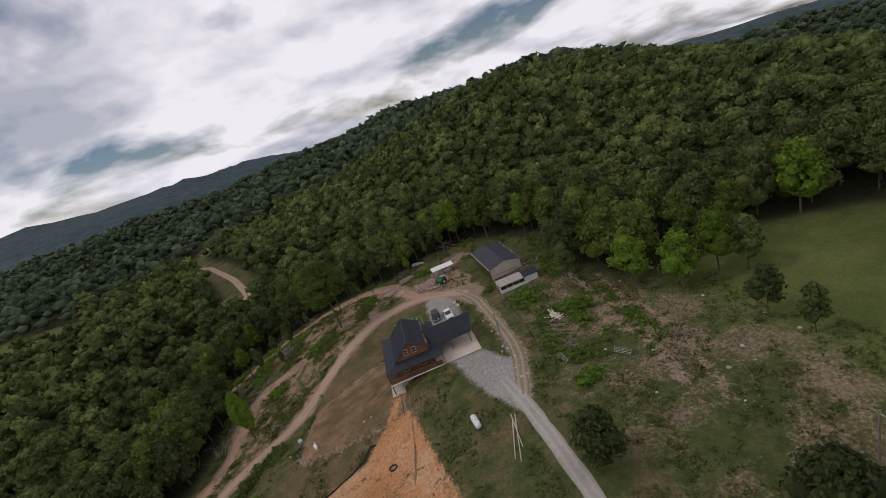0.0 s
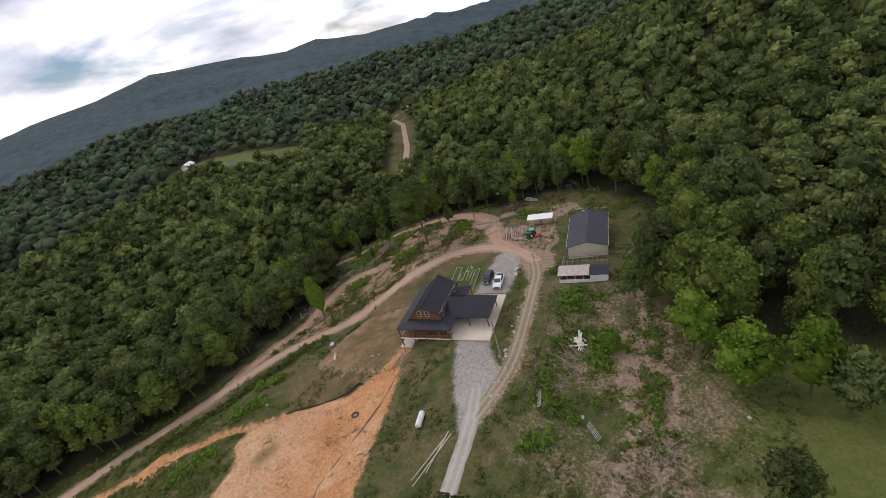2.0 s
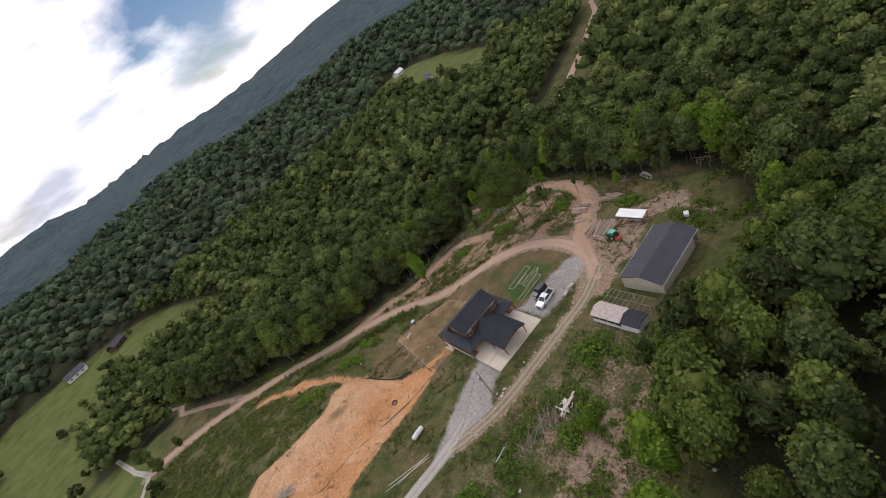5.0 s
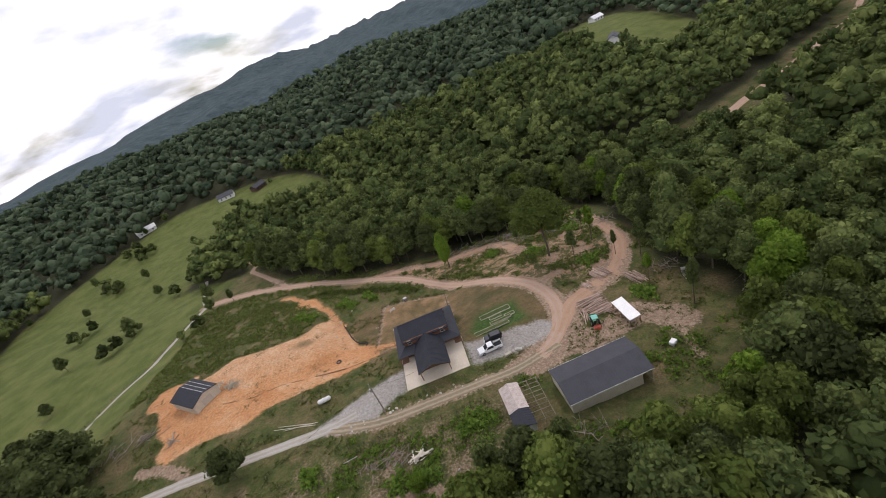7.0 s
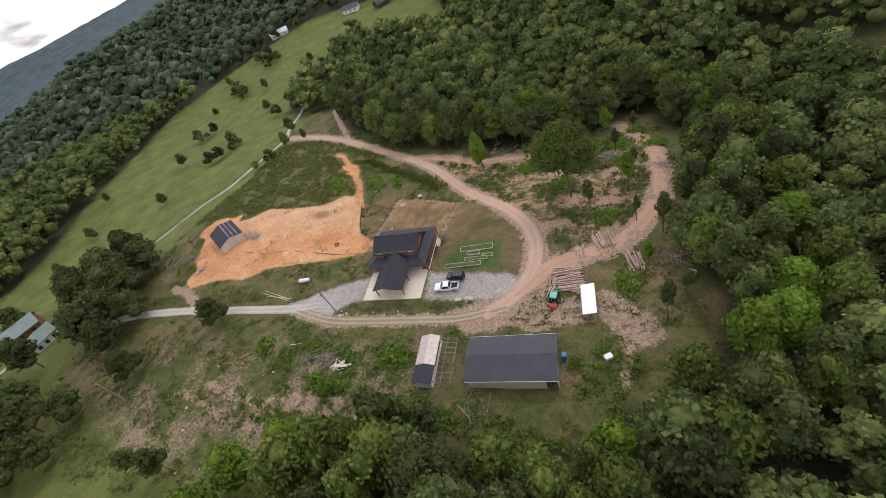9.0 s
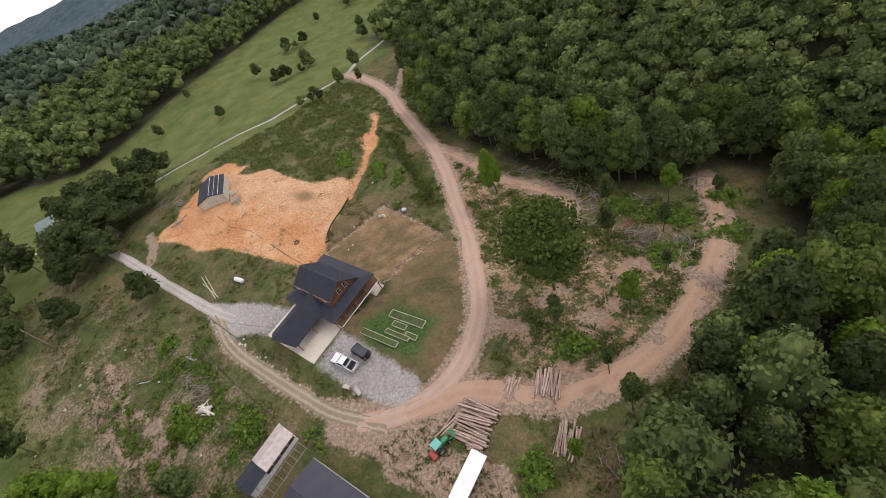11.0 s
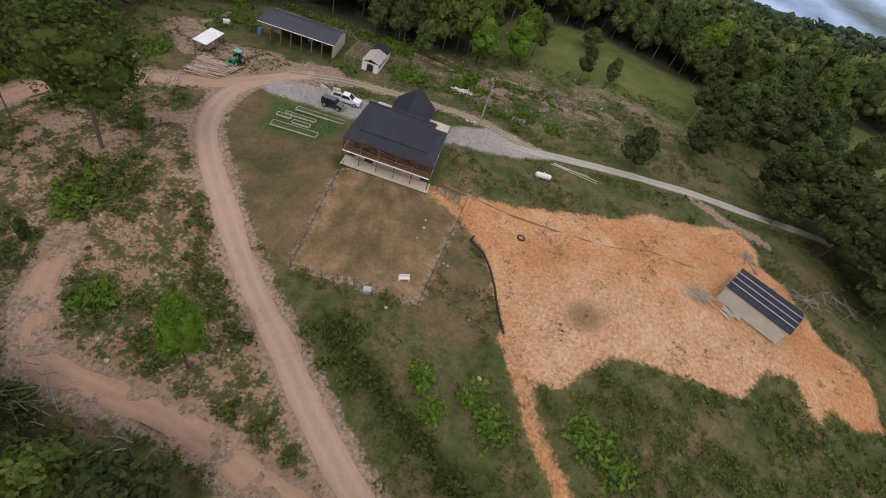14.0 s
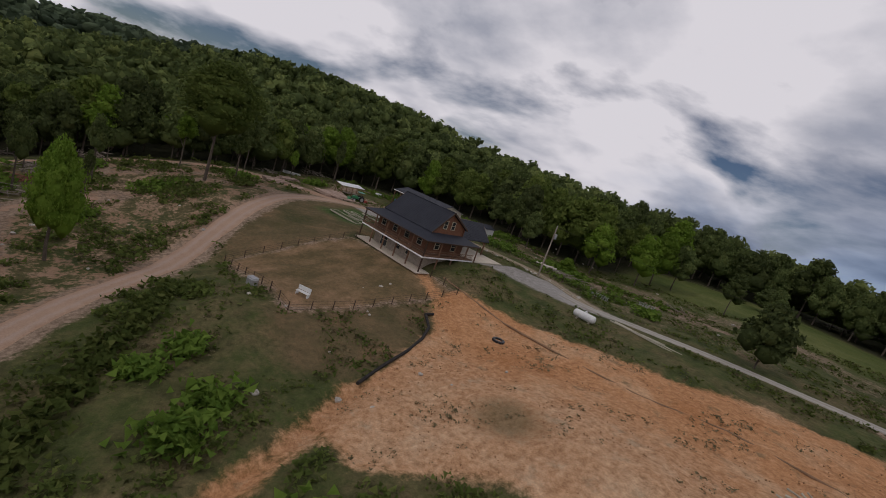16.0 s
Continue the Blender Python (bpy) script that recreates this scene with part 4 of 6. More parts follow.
def build_coop():
    c = thing("chicken_coop", -13.4, 30.9, land_at(-13.4, 30.9), 1.0, "small white coop with patched metal roof and open run frame", "coop")
    # house: ridge runs along y; front part under pale metal, rear under dark shingle
    w, e, r = 1.8, 2.1, 2.85
    bm = bmesh.new()
    for cc, s in (((0, -5.1, 1.0), (2 * w, 0.08, 2.0)), ((0, 5.1, 1.0), (2 * w, 0.08, 2.0)), ((-w, 0, 0.45), (0.08, 10.1, 0.9)), ((w, 0, 0.45), (0.08, 10.1, 0.9)), ((-w, 3.3, 1.5), (0.08, 3.5, 1.1)), ((w, 3.3, 1.5), (0.08, 3.5, 1.1))):
        add_box(bm, *cc, *s)
    part("wall", bm, white_paint, c, "weathered white board wall")
    for s in (-1, 1):
        for y0, y1, m, lab in ((-5.35, 1.3, roof_rust, "pale rust-streaked metal roof"), (1.3, 5.35, roof_dark, "dark shingle roof")):
            bm = bmesh.new()
            add_plate(bm, [(0, y0, r), (0, y1, r), (s * (w + 0.25), y1, e), (s * (w + 0.25), y0, e)], 0.06)
            slope = part("roof", bm, m, c, lab)
            bm = bmesh.new()
            seams(bm, (0, y0 + 0.05, r), (0, y1 - 0.05, r), (s * (w + 0.25), y1 - 0.05, e), (s * (w + 0.25), y0 + 0.05, e), 0.5, 0.04, 0.03)
            part("roof_seams", bm, m, slope)
        for y in (-5.1, -3.4, -1.7, 0.0, 1.5):
            bm = bmesh.new()
            add_beam(bm, (s * w, y, 0), (s * w, y, 2.0), 0.1)
            part("post", bm, white_paint, c)
    # arched front boards
    bm = bmesh.new()
    for i in range(9):
        a, b = math.pi * i / 9, math.pi * (i + 1) / 9
        add_beam(bm, (0.75 * math.cos(a), -5.17, 1.2 + 0.6 * math.sin(a)), (0.75 * math.cos(b), -5.17, 1.2 + 0.6 * math.sin(b)), 0.07)
    add_beam(bm, (-0.75, -5.17, 0.1), (-0.75, -5.17, 1.2), 0.07)
    add_beam(bm, (0.75, -5.17, 0.1), (0.75, -5.17, 1.2), 0.07)
    part("doorway_arch", bm, pale_wood, c, "arched wooden doorway frame")
    bm = bmesh.new()
    add_box(bm, 0, -5.15, 0.85, 1.4, 0.05, 1.6)
    part("door", bm, dark_paint, c)
    # bare rafters of the run
    for i in range(10):
        y = -4.8 + i * 1.08
        bm = bmesh.new()
        add_beam(bm, (-w - 0.1, y, 2.1), (-w - 4.0, y, 1.9), 0.06, 0.11)
        part("rafter", bm, dead_wood, c)
    for y in (-4.8, 0.0, 4.9):
        for x in (-w - 4.0, -w - 2.0):
            bm = bmesh.new()
            add_beam(bm, (x, y, 0), (x, y, 2.0), 0.1)
            part("run_post", bm, dead_wood, c)
    bm = bmesh.new()
    add_beam(bm, (-w - 4.0, -4.9, 1.95), (-w - 4.0, 5.0, 1.95), 0.09, 0.12)
    add_beam(bm, (-w - 2.0, -4.9, 1.98), (-w - 2.0, 5.0, 1.98), 0.09, 0.12)
    part("purlin", bm, dead_wood, c)


build_coop()


def build_shed():
    """Gabled metal shed on the bare clay; its ridge runs along local x."""
    s = thing("metal_shed", 65.4, -11.7, land_at(65.4, -11.7) - 0.05, -37, "cream metal shed with dark ribbed roof on bare clay", "shed")
    L, W, e, r = 5.2, 3.9, 3.0, 4.2
    bm = bmesh.new()
    for c, sz in (((0, -W, e / 2), (2 * L, 0.08, e)), ((0, W, e / 2), (2 * L, 0.08, e))):
        add_box(bm, *c, *sz)
    part("wall", bm, siding_cream, s, "cream ribbed metal wall")
    for x in (-L, L):
        bm = bmesh.new()
        f = bm.faces.new([bm.verts.new(p) for p in ((x, -W, 0), (x, W, 0), (x, W, e), (x, 0, r - 0.1), (x, -W, e))])
        ext = bmesh.ops.extrude_face_region(bm, geom=[f])["geom"]
        bmesh.ops.translate(bm, verts=[v for v in ext if isinstance(v, bmesh.types.BMVert)], vec=(0.08 if x < 0 else -0.08, 0, 0))
        part("end_wall", bm, siding_cream, s, "cream metal gable wall")
    for k in (-1, 1):
        bm = bmesh.new()
        add_plate(bm, [(-L - 0.2, 0, r), (L + 0.2, 0, r), (L + 0.2, k * (W + 0.25), e - 0.02), (-L - 0.2, k * (W + 0.25), e - 0.02)], 0.08)
        slope = part("roof", bm, roof_dark, s, "dark blue-grey ribbed metal roof")
        bm = bmesh.new()
        seams(bm, (-L - 0.15, 0, r), (L + 0.15, 0, r), (L + 0.15, k * (W + 0.25), e), (-L - 0.15, k * (W + 0.25), e), 0.75, 0.05, 0.05)
        part("roof_seams", bm, roof_grey, slope)
        # three thin pale strips parallel to the ridge, on one slope only
        for u in (0.06, 0.36, 0.66) if k < 0 else ():
            y, z = k * u * (W + 0.25), r + (e - 0.02 - r) * u + 0.1
            bm = bmesh.new()
            add_beam(bm, (-L - 0.1, y, z), (L + 0.1, y, z), 0.07, 0.05)
            part("roof_batten", bm, roof_white, slope, "pale strip along the roof")
        for x in (-L - 0.2, L + 0.2):
            bm = bmesh.new()
            add_beam(bm, (x, 0, r - 0.06), (x, k * (W + 0.25), e - 0.08), 0.04, 0.16)
            part("trim", bm, dark_paint, slope)
    bm = bmesh.new()
    add_box(bm, -L - 0.03, 0, 1.25, 0.06, 2.9, 2.5)
    part("door", bm, siding_cream, s, "roll-up shed door")


build_shed()


def build_lean_to():
    s = thing("sawmill_shed", -44.3, 16.2, land_at(-44.3, 16.2), 3, "small open shed with flat white metal roof", "shed")
    bm = bmesh.new()
    add_plate(bm, [(-1.35, -3.6, 2.75), (1.35, -3.6, 2.4), (1.35, 3.6, 2.4), (-1.35, 3.6, 2.75)][::-1], 0.08)
    roof = part("roof", bm, roof_white, s, "white metal roof")
    bm = bmesh.new()
    seams(bm, (-1.35, -3.55, 2.75), (-1.35, 3.55, 2.75), (1.35, 3.55, 2.4), (1.35, -3.55, 2.4), 0.6, 0.03, 0.03)
    part("roof_seams", bm, roof_white, roof)
    for x in (-1.2, 1.2):
        for y in (-3.4, 0, 3.4):
            bm = bmesh.new()
            add_beam(bm, (x, y, -0.3), (x, y, 2.62 - 0.12 * (x + 1.2)), 0.14)
            part("post", bm, timber, s)
    bm = bmesh.new()
    add_box(bm, 0, 0.5, 0.5, 1.3, 4.2, 0.12)
    for y in (-1.4, 0.4, 2.2):
        add_box(bm, -0.5, y, 0.22, 0.1, 0.1, 0.45)
        add_box(bm, 0.5, y, 0.22, 0.1, 0.1, 0.45)
    part("bench", bm, dead_wood, s)


build_lean_to()


# ---- vehicles ----
def profile(bm, outline, width, taper=1.0, top=0.0):
    """A body from its side outline (x, z), that wide; points above top are drawn in by taper."""
    for s in (1,):
        a = [bm.verts.new((x, (width / 2) * (taper if z > top else 1), z)) for x, z in outline]
        b = [bm.verts.new((x, -(width / 2) * (taper if z > top else 1), z)) for x, z in outline]
        n = len(a)
        bm.faces.new(a)
        bm.faces.new(b[::-1])
        for i in range(n):
            bm.faces.new((a[i], b[i], b[(i + 1) % n], a[(i + 1) % n]))


def wheel(parent, x, y, r, w=0.24):
    bm = bmesh.new()
    add_pole(bm, (x, y - w / 2, r), (x, y + w / 2, r), r, r, 20)
    soften(bm, 0.02)
    tyre = part("wheel", bm, rubber, parent, "black rubber tyre")
    bm = bmesh.new()
    add_pole(bm, (x, y - w / 2 - 0.015, r), (x, y + w / 2 + 0.015, r), r * 0.6, r * 0.6, 14)
    part("rim", bm, steel, tyre)


def lamps(parent, front, back, half, z):
    for y in (-half, half):
        bm = bmesh.new()
        add_box(bm, front, y, z, 0.08, 0.36, 0.2)
        part("headlight", bm, white_paint, parent)
        bm = bmesh.new()
        add_box(bm, back, y, z + 0.1, 0.06, 0.16, 0.36)
        part("tail_light", bm, red_paint, parent)


def pickup(x, y, turn):
    t = thing("pickup_truck", x, y, land_at(x, y) + 0.1, turn, "silver-white crew-cab pickup truck with dark open bed", "pickup")
    bm = bmesh.new()
    profile(bm, [(-2.9, 0.45), (2.85, 0.42), (2.92, 0.8), (2.8, 1.08), (1.35, 1.18), (0.55, 1.85), (-0.75, 1.88), (-1.1, 1.2), (-1.15, 0.75), (-2.9, 0.75)], 1.98, 0.82, 1.3)
    soften(bm, 0.05)
    part("body", bm, car_white, t, "silver-white painted body")
    bm = bmesh.new()
    for c, s in (((-2.02, 0.93, 0.95), (1.76, 0.1, 0.5)), ((-2.02, -0.93, 0.95), (1.76, 0.1, 0.5)), ((-2.88, 0, 0.95), (0.08, 1.9, 0.5))):
        add_box(bm, *c, *s)
    part("bed_side", bm, car_white, t)
    bm = bmesh.new()
    add_box(bm, -2.0, 0, 0.79, 1.66, 1.74, 0.06)
    part("bed_liner", bm, rubber, t, "black bed liner")
    for name, pts in (("windscreen", [(1.33, 1.2), (0.57, 1.83), (0.5, 1.78), (1.2, 1.2)]), ("rear_window", [(-0.78, 1.84), (-1.1, 1.24), (-1.02, 1.24), (-0.72, 1.78)])):
        bm = bmesh.new()
        profile(bm, [(px + (0.02 if name == "windscreen" else -0.02), pz) for px, pz in pts], 1.5)
        part(name, bm, pane_glass, t)
    for s in (-1, 1):
        bm = bmesh.new()
        f = bm.faces.new([bm.verts.new(p) for p in ((1.1, s * 0.985, 1.22), (0.5, s * 0.845, 1.76), (-0.68, s * 0.845, 1.78), (-0.9, s * 0.985, 1.22))])
        bmesh.ops.solidify(bm, geom=[f], thickness=0.03)
        part("side_window", bm, pane_glass, t)
        bm = bmesh.new()
        add_box(bm, 0.95, s * 1.1, 1.28, 0.12, 0.2, 0.18)
        part("mirror", bm, car_white, t)
        for wx in (1.85, -1.85):
            wheel(t, wx, s * 0.88, 0.4)
    bm = bmesh.new()
    add_box(bm, 2.9, 0, 0.78, 0.08, 1.2, 0.34)
    part("grille", bm, dark_paint, t)
    bm = bmesh.new()
    add_box(bm, 2.93, 0, 0.5, 0.14, 1.9, 0.2)
    add_box(bm, -2.95, 0, 0.55, 0.14, 1.9, 0.2)
    part("bumper", bm, steel, t)
    lamps(t, 2.86, -2.93, 0.78, 0.88)


def suv(x, y, turn):
    t = thing("off_road_car", x, y, land_at(x, y) + 0.1, turn, "black boxy off-road car parked on gravel", "car")
    bm = bmesh.new()
    profile(bm, [(-2.1, 0.5), (2.05, 0.5), (2.15, 0.9), (2.05, 1.15), (0.9, 1.22), (0.5, 1.82), (-1.95, 1.86), (-2.12, 1.2)], 1.8, 0.88, 1.3)
    soften(bm, 0.05)
    part("body", bm, car_dark, t, "black painted body")
    bm = bmesh.new()
    profile(bm, [(0.92, 1.25), (0.54, 1.8), (0.48, 1.76), (0.82, 1.25)], 1.4)
    part("windscreen", bm, pane_glass, t)
    for s in (-1, 1):
        bm = bmesh.new()
        f = bm.faces.new([bm.verts.new(p) for p in ((0.75, s * 0.9, 1.26), (0.42, s * 0.815, 1.74), (-1.85, s * 0.815, 1.76), (-1.95, s * 0.9, 1.26))])
        bmesh.ops.solidify(bm, geom=[f], thickness=0.03)
        part("side_window", bm, pane_glass, t)
        for wx in (1.35, -1.35):
            wheel(t, wx, s * 0.85, 0.43, 0.28)
            bm = bmesh.new()
            add_box(bm, wx, s * 0.92, 0.93, 1.05, 0.24, 0.06)
            soften(bm, 0.02)
            part("fender", bm, rubber, t)
    bm = bmesh.new()
    add_pole(bm, (-2.14, 0, 1.05), (-2.36, 0, 1.05), 0.39, 0.39, 18)
    part("spare_wheel", bm, rubber, t)
    bm = bmesh.new()
    add_box(bm, 2.2, 0, 0.62, 0.16, 1.7, 0.18)
    part("bumper", bm, steel, t)
    lamps(t, 2.13, -2.13, 0.62, 0.95)


pickup(-13.2, 11.2, 3)
suv(-14.8, 8.1, -4)


def tractor(x, y, turn):
    t = thing("tractor", x, y, land_at(x, y), turn, "green tractor with teal canopy and red implement", "tractor")
    bm = bmesh.new()
    profile(bm, [(-0.6, 0.7), (1.5, 0.65), (1.55, 1.25), (0.4, 1.35), (0.3, 1.0), (-0.6, 1.0)], 0.75)
    soften(bm, 0.05)
    part("bonnet", bm, green_paint, t)
    for s in (-1, 1):
        wheel(t, -0.6, s * 0.75, 0.72, 0.36)
        wheel(t, 1.25, s * 0.6, 0.42, 0.24)
        for px in (-1.0, 0.1):
            bm = bmesh.new()
            add_beam(bm, (px, s * 0.55, 0.9), (px, s * 0.55, 2.3), 0.06)
            part("canopy_post", bm, dark_paint, t)
    bm = bmesh.new()
    add_box(bm, -0.45, 0, 2.35, 1.5, 1.4, 0.1)
    soften(bm, 0.03)
    part("canopy", bm, teal_paint, t, "faded teal canopy")
    bm = bmesh.new()
    add_box(bm, -0.75, 0, 1.1, 0.45, 0.5, 0.12)
    add_box(bm, -0.98, 0, 1.38, 0.1, 0.5, 0.5)
    part("seat", bm, rubber, t)
    bm = bmesh.new()
    profile(bm, [(-2.5, 0.2), (-1.5, 0.25), (-1.4, 0.7), (-2.2, 0.75)], 1.5)
    soften(bm, 0.04)
    part("implement", bm, red_paint, t, "red rear implement")
    bm = bmesh.new()
    add_beam(bm, (1.4, 0.55, 0.9), (2.3, 0.55, 0.5), 0.1)
    add_beam(bm, (1.4, -0.55, 0.9), (2.3, -0.55, 0.5), 0.1)
    part("loader_arm", bm, green_paint, t)
    bm = bmesh.new()
    profile(bm, [(2.25, 0.2), (2.8, 0.15), (2.35, 0.75), (2.25, 0.75)], 1.5)
    part("bucket", bm, green_paint, t)


tractor(-37.5, 14.4, -100)


# ---- small things of the yard ----
def gas_tank():
    t = thing("propane_tank", 28.0, 7.2, land_at(28, 7.2), 6, "white horizontal propane tank on short legs in grass", "gas tank")
    bm = bmesh.new()
    bmesh.ops.create_uvsphere(bm, u_segments=20, v_segments=12, radius=0.55)
    for v in bm.verts:
        v.co = (v.co.z * 0.8 + (1.2 if v.co.z > 0.01 else -1.2 if v.co.z < -0.01 else 0), v.co.x, v.co.y + 0.85)
    part("vessel", bm, white_paint, t, smooth=True)
    bm = bmesh.new()
    add_pole(bm, (0, 0, 1.38), (0, 0, 1.58), 0.2, 0.17, 12)
    part("valve_dome", bm, white_paint, t)
    for x in (-0.9, 0.9):
        bm = bmesh.new()
        add_box(bm, x, 0, 0.18, 0.16, 0.7, 0.4)
        part("leg", bm, concrete, t)


gas_tank()


def utility_pole():
    z = land_at(13.2, 18.2)
    t = thing("utility_pole", 13.2, 18.2, z, 20, "weathered wooden utility pole with transformer beside the lane", "pole")
    bm = bmesh.new()
    add_pole(bm, (0, 0, -0.5), (0, 0, 9.4), 0.17, 0.11, 10)
    part("shaft", bm, dead_wood, t)
    bm = bmesh.new()
    add_pole(bm, (0.32, 0, 7.2), (0.32, 0, 8.1), 0.22, 0.22, 12)
    part("transformer", bm, steel, t, "grey drum transformer")
    bm = bmesh.new()
    add_pole(bm, (0, 0, 9.4), (0, 0, 9.62), 0.05, 0.04, 8)
    part("insulator", bm, white_paint, t)


utility_pole()


def wire(name, p, q, sag, r, label):
    bm = bmesh.new()
    p, q = Vector(p), Vector(q)
    last = p
    for i in range(1, 25):
        s = i / 24
        now = p.lerp(q, s) - Vector((0, 0, 4 * sag * s * (1 - s)))
        add_pole(bm, last, now, r, r, 5)
        last = now
    tagged(part(name, bm, cable), label, "wire")


pz = land_at(13.2, 18.2)
wire("power_line", (13.2, 18.2, pz + 9.3), (62, 43, land_at(62, 43) + 8.6), 1.6, 0.022, "thin dark power line strung from the pole")
wire("service_line", (13.2, 18.2, pz + 8.4), (4.0, 12.5, 2.9), 0.5, 0.02, "dark service line running to the house")
far_pole = thing("utility_pole", 62, 43, land_at(62, 43), 0, "plain weathered wooden utility pole in pasture", "pole")
bm = bmesh.new()
add_pole(bm, (0, 0, -0.5), (0, 0, 8.8), 0.16, 0.1, 9)
part("shaft", bm, dead_wood, far_pole)
bm = bmesh.new()
add_beam(bm, (-0.9, 0, 8.4), (0.9, 0, 8.4), 0.1, 0.12)
part("crossarm", bm, dead_wood, far_pole)


bed_green = surface("bed_green", (0.035, 0.055, 0.018), (0.10, 0.125, 0.04), 1.5, 6, 0.95, relief=0.1)


def garden_bed(x, y, turn, w, d):
    t = thing("garden_bed", x, y, land_at(x, y), turn, "raised garden bed framed with pale boards", "garden bed", "raised beds in the garden")
    for c, s in (((0, d / 2, 0.1), (w, 0.09, 0.26)), ((0, -d / 2, 0.1), (w, 0.09, 0.26)), ((w / 2, 0, 0.1), (0.09, d - 0.09, 0.26)), ((-w / 2, 0, 0.1), (0.09, d - 0.09, 0.26))):
        bm = bmesh.new()
        add_box(bm, *c, *s)
        part("board", bm, pale_wood, t)
    bm = bmesh.new()
    add_box(bm, 0, 0, 0.1, w - 0.14, d - 0.14, 0.2)
    part("soil", bm, bed_green, t)


for b in ((-18.0, -1.9, 4, 8.2, 1.6), (-17.6, 0.0, 3, 3.2, 1.1), (-21.2, 0.9, 3, 2.6, 1.0), (-18.5, 1.9, 3, 5.6, 0.9), (-15.6, 4.0, 3, 9.0, 1.2)):
    garden_bed(*b)


def rough_log(x0, y0, x1, y1, z, r, mat=None, parent=None, name="log"):
    bm = bmesh.new()
    add_pole(bm, (x0, y0, z), (x1, y1, z), r, r * 0.8, 8)
    return part(name, bm, mat or log_wood, parent)


def log_pile(x, y, turn, n, length, layers, label, seed, mat=None):
    rng = random.Random(seed)
    t = thing("log_pile", x, y, land_at(x, y), turn, label, "log pile", "stacked logs by the track")
    for k in range(layers):
        m = n - k
        for i in range(m):
            r = rng.uniform(0.13, 0.22)
            px, skew, ln = (i - (m - 1) / 2) * 0.46 + rng.uniform(-0.1, 0.1), rng.uniform(-0.35, 0.35), length * rng.uniform(0.75, 1.08)
            off = rng.uniform(-0.6, 0.6)
            bm = bmesh.new()
            add_pole(bm, (px - skew, -ln / 2 + off, 0.18 + k * 0.33), (px + skew, ln / 2 + off, 0.2 + k * 0.33 + rng.uniform(-0.03, 0.08)), r, r * 0.8, 8)
            part("log", bm, mat or log_wood, t)


log_pile(-40.2, 9.0, -83, 15, 6.4, 2, "loose pile of pinkish-brown felled logs on dirt", 1)
log_pile(-36.8, 10.8, -15, 4, 5.0, 1, "row of long logs lying beside the track", 2)
log_pile(-47.4, -2.2, 20, 9, 4.6, 2, "stack of felled logs beside the clay track", 3)
log_pile(-42.4, 0.8, 8, 5, 2.6, 1, "short cut logs lying in rough grass", 4)
log_pile(-53.6, 4.4, 12, 7, 5.0, 2, "heap of felled logs near the trees", 5)
log_pile(-42.3, 12.5, -70, 5, 2.0, 2, "small heap of short logs near the tractor", 6)
log_pile(60.5, -14.5, 40, 7, 2.6, 1, "scatter of pale offcut boards beside the shed", 7, pale_wood)


def brush_pile(x, y, spread, n, seed, label, mat=None, high=1.3, thick=1.0):
    rng = random.Random(seed)
    t = thing("brush_pile", x, y, land_at(x, y), 0, label, "brush pile", "cleared brush")
    for i in range(n):
        a, ln = rng.gauss(seed, 0.7), rng.uniform(1.4, 4.6)
        px, py, pz = rng.gauss(0, spread * 0.5), rng.gauss(0, spread * 0.32), rng.uniform(0.05, high)
        dx, dy, dz = math.cos(a) * ln / 2, math.sin(a) * ln / 2, rng.uniform(-0.3, 0.5)
        g = land_at(x + px, y + py) - land_at(x, y)
        bm = bmesh.new()
        r = rng.uniform(0.03, 0.1) * thick
        add_pole(bm, (px - dx, py - dy, g + pz - dz), (px + dx, py + dy, g + pz + dz), r, r * 0.5, 5)
        for _ in range(2):
            s, b = rng.uniform(-0.6, 0.8), a + rng.uniform(-0.9, 0.9)
            sx, sy, sz = px + dx * s, py + dy * s, g + pz + dz * s
            add_pole(bm, (sx, sy, sz), (sx + math.cos(b) * ln * 0.3, sy + math.sin(b) * ln * 0.3, sz + rng.uniform(0, 0.4)), r * 0.6, r * 0.25, 4)
        part("branch", bm, mat or dead_wood, t)


brush_pile(-50.5, -40, 5.5, 40, 1, "tangled heap of grey dead branches on cut-over ground")
brush_pile(-36, -48, 6, 34, 2, "long windrow of dead brush along the woods")
brush_pile(-26, -53, 5, 26, 3, "windrow of dead branches below the trees")
brush_pile(-15, -56, 5, 20, 4, "scattered dead branches at the edge of the woods")
brush_pile(-64, -33, 4, 22, 5, "heap of brush beside the clay track")
brush_pile(-70, 22, 5, 24, 6, "reddish heap of cut brush against the trees")
red_brush = surface("red_brush", (0.14, 0.055, 0.035), (0.30, 0.13, 0.085), 1.0, 10, 0.9, relief=0.02, vary=0.2)
brush_pile(-49.1, -40.8, 3.2, 30, 20, "heap of crossed grey dead branches beside the clay track", None, 0.9)
brush_pile(-56.0, -42.3, 3.4, 26, 21, "flattened heap of fine brown brush beside the track", None, 0.6)
brush_pile(-45.3, -53.2, 2.6, 16, 22, "fan of long pale thin trunks lying in weeds", None, 0.7)
brush_pile(-49.5, -64.4, 4.0, 18, 23, "tangle of thin dead stems below the trees", None, 0.8)
brush_pile(-75.1, -46.4, 3.4, 22, 24, "brown brush heap under the border trees", None, 0.9)
brush_pile(-33.8, -51.5, 3.2, 24, 25, "dark windrow of long dead stems", None, 0.8)
brush_pile(-39.9, -42.8, 1.8, 8, 26, "short pale cut trunks on bare ground", None, 0.4)
brush_pile(-45.7, -44.0, 1.6, 14, 27, "rusty withered brush among green weeds", red_brush, 0.6)
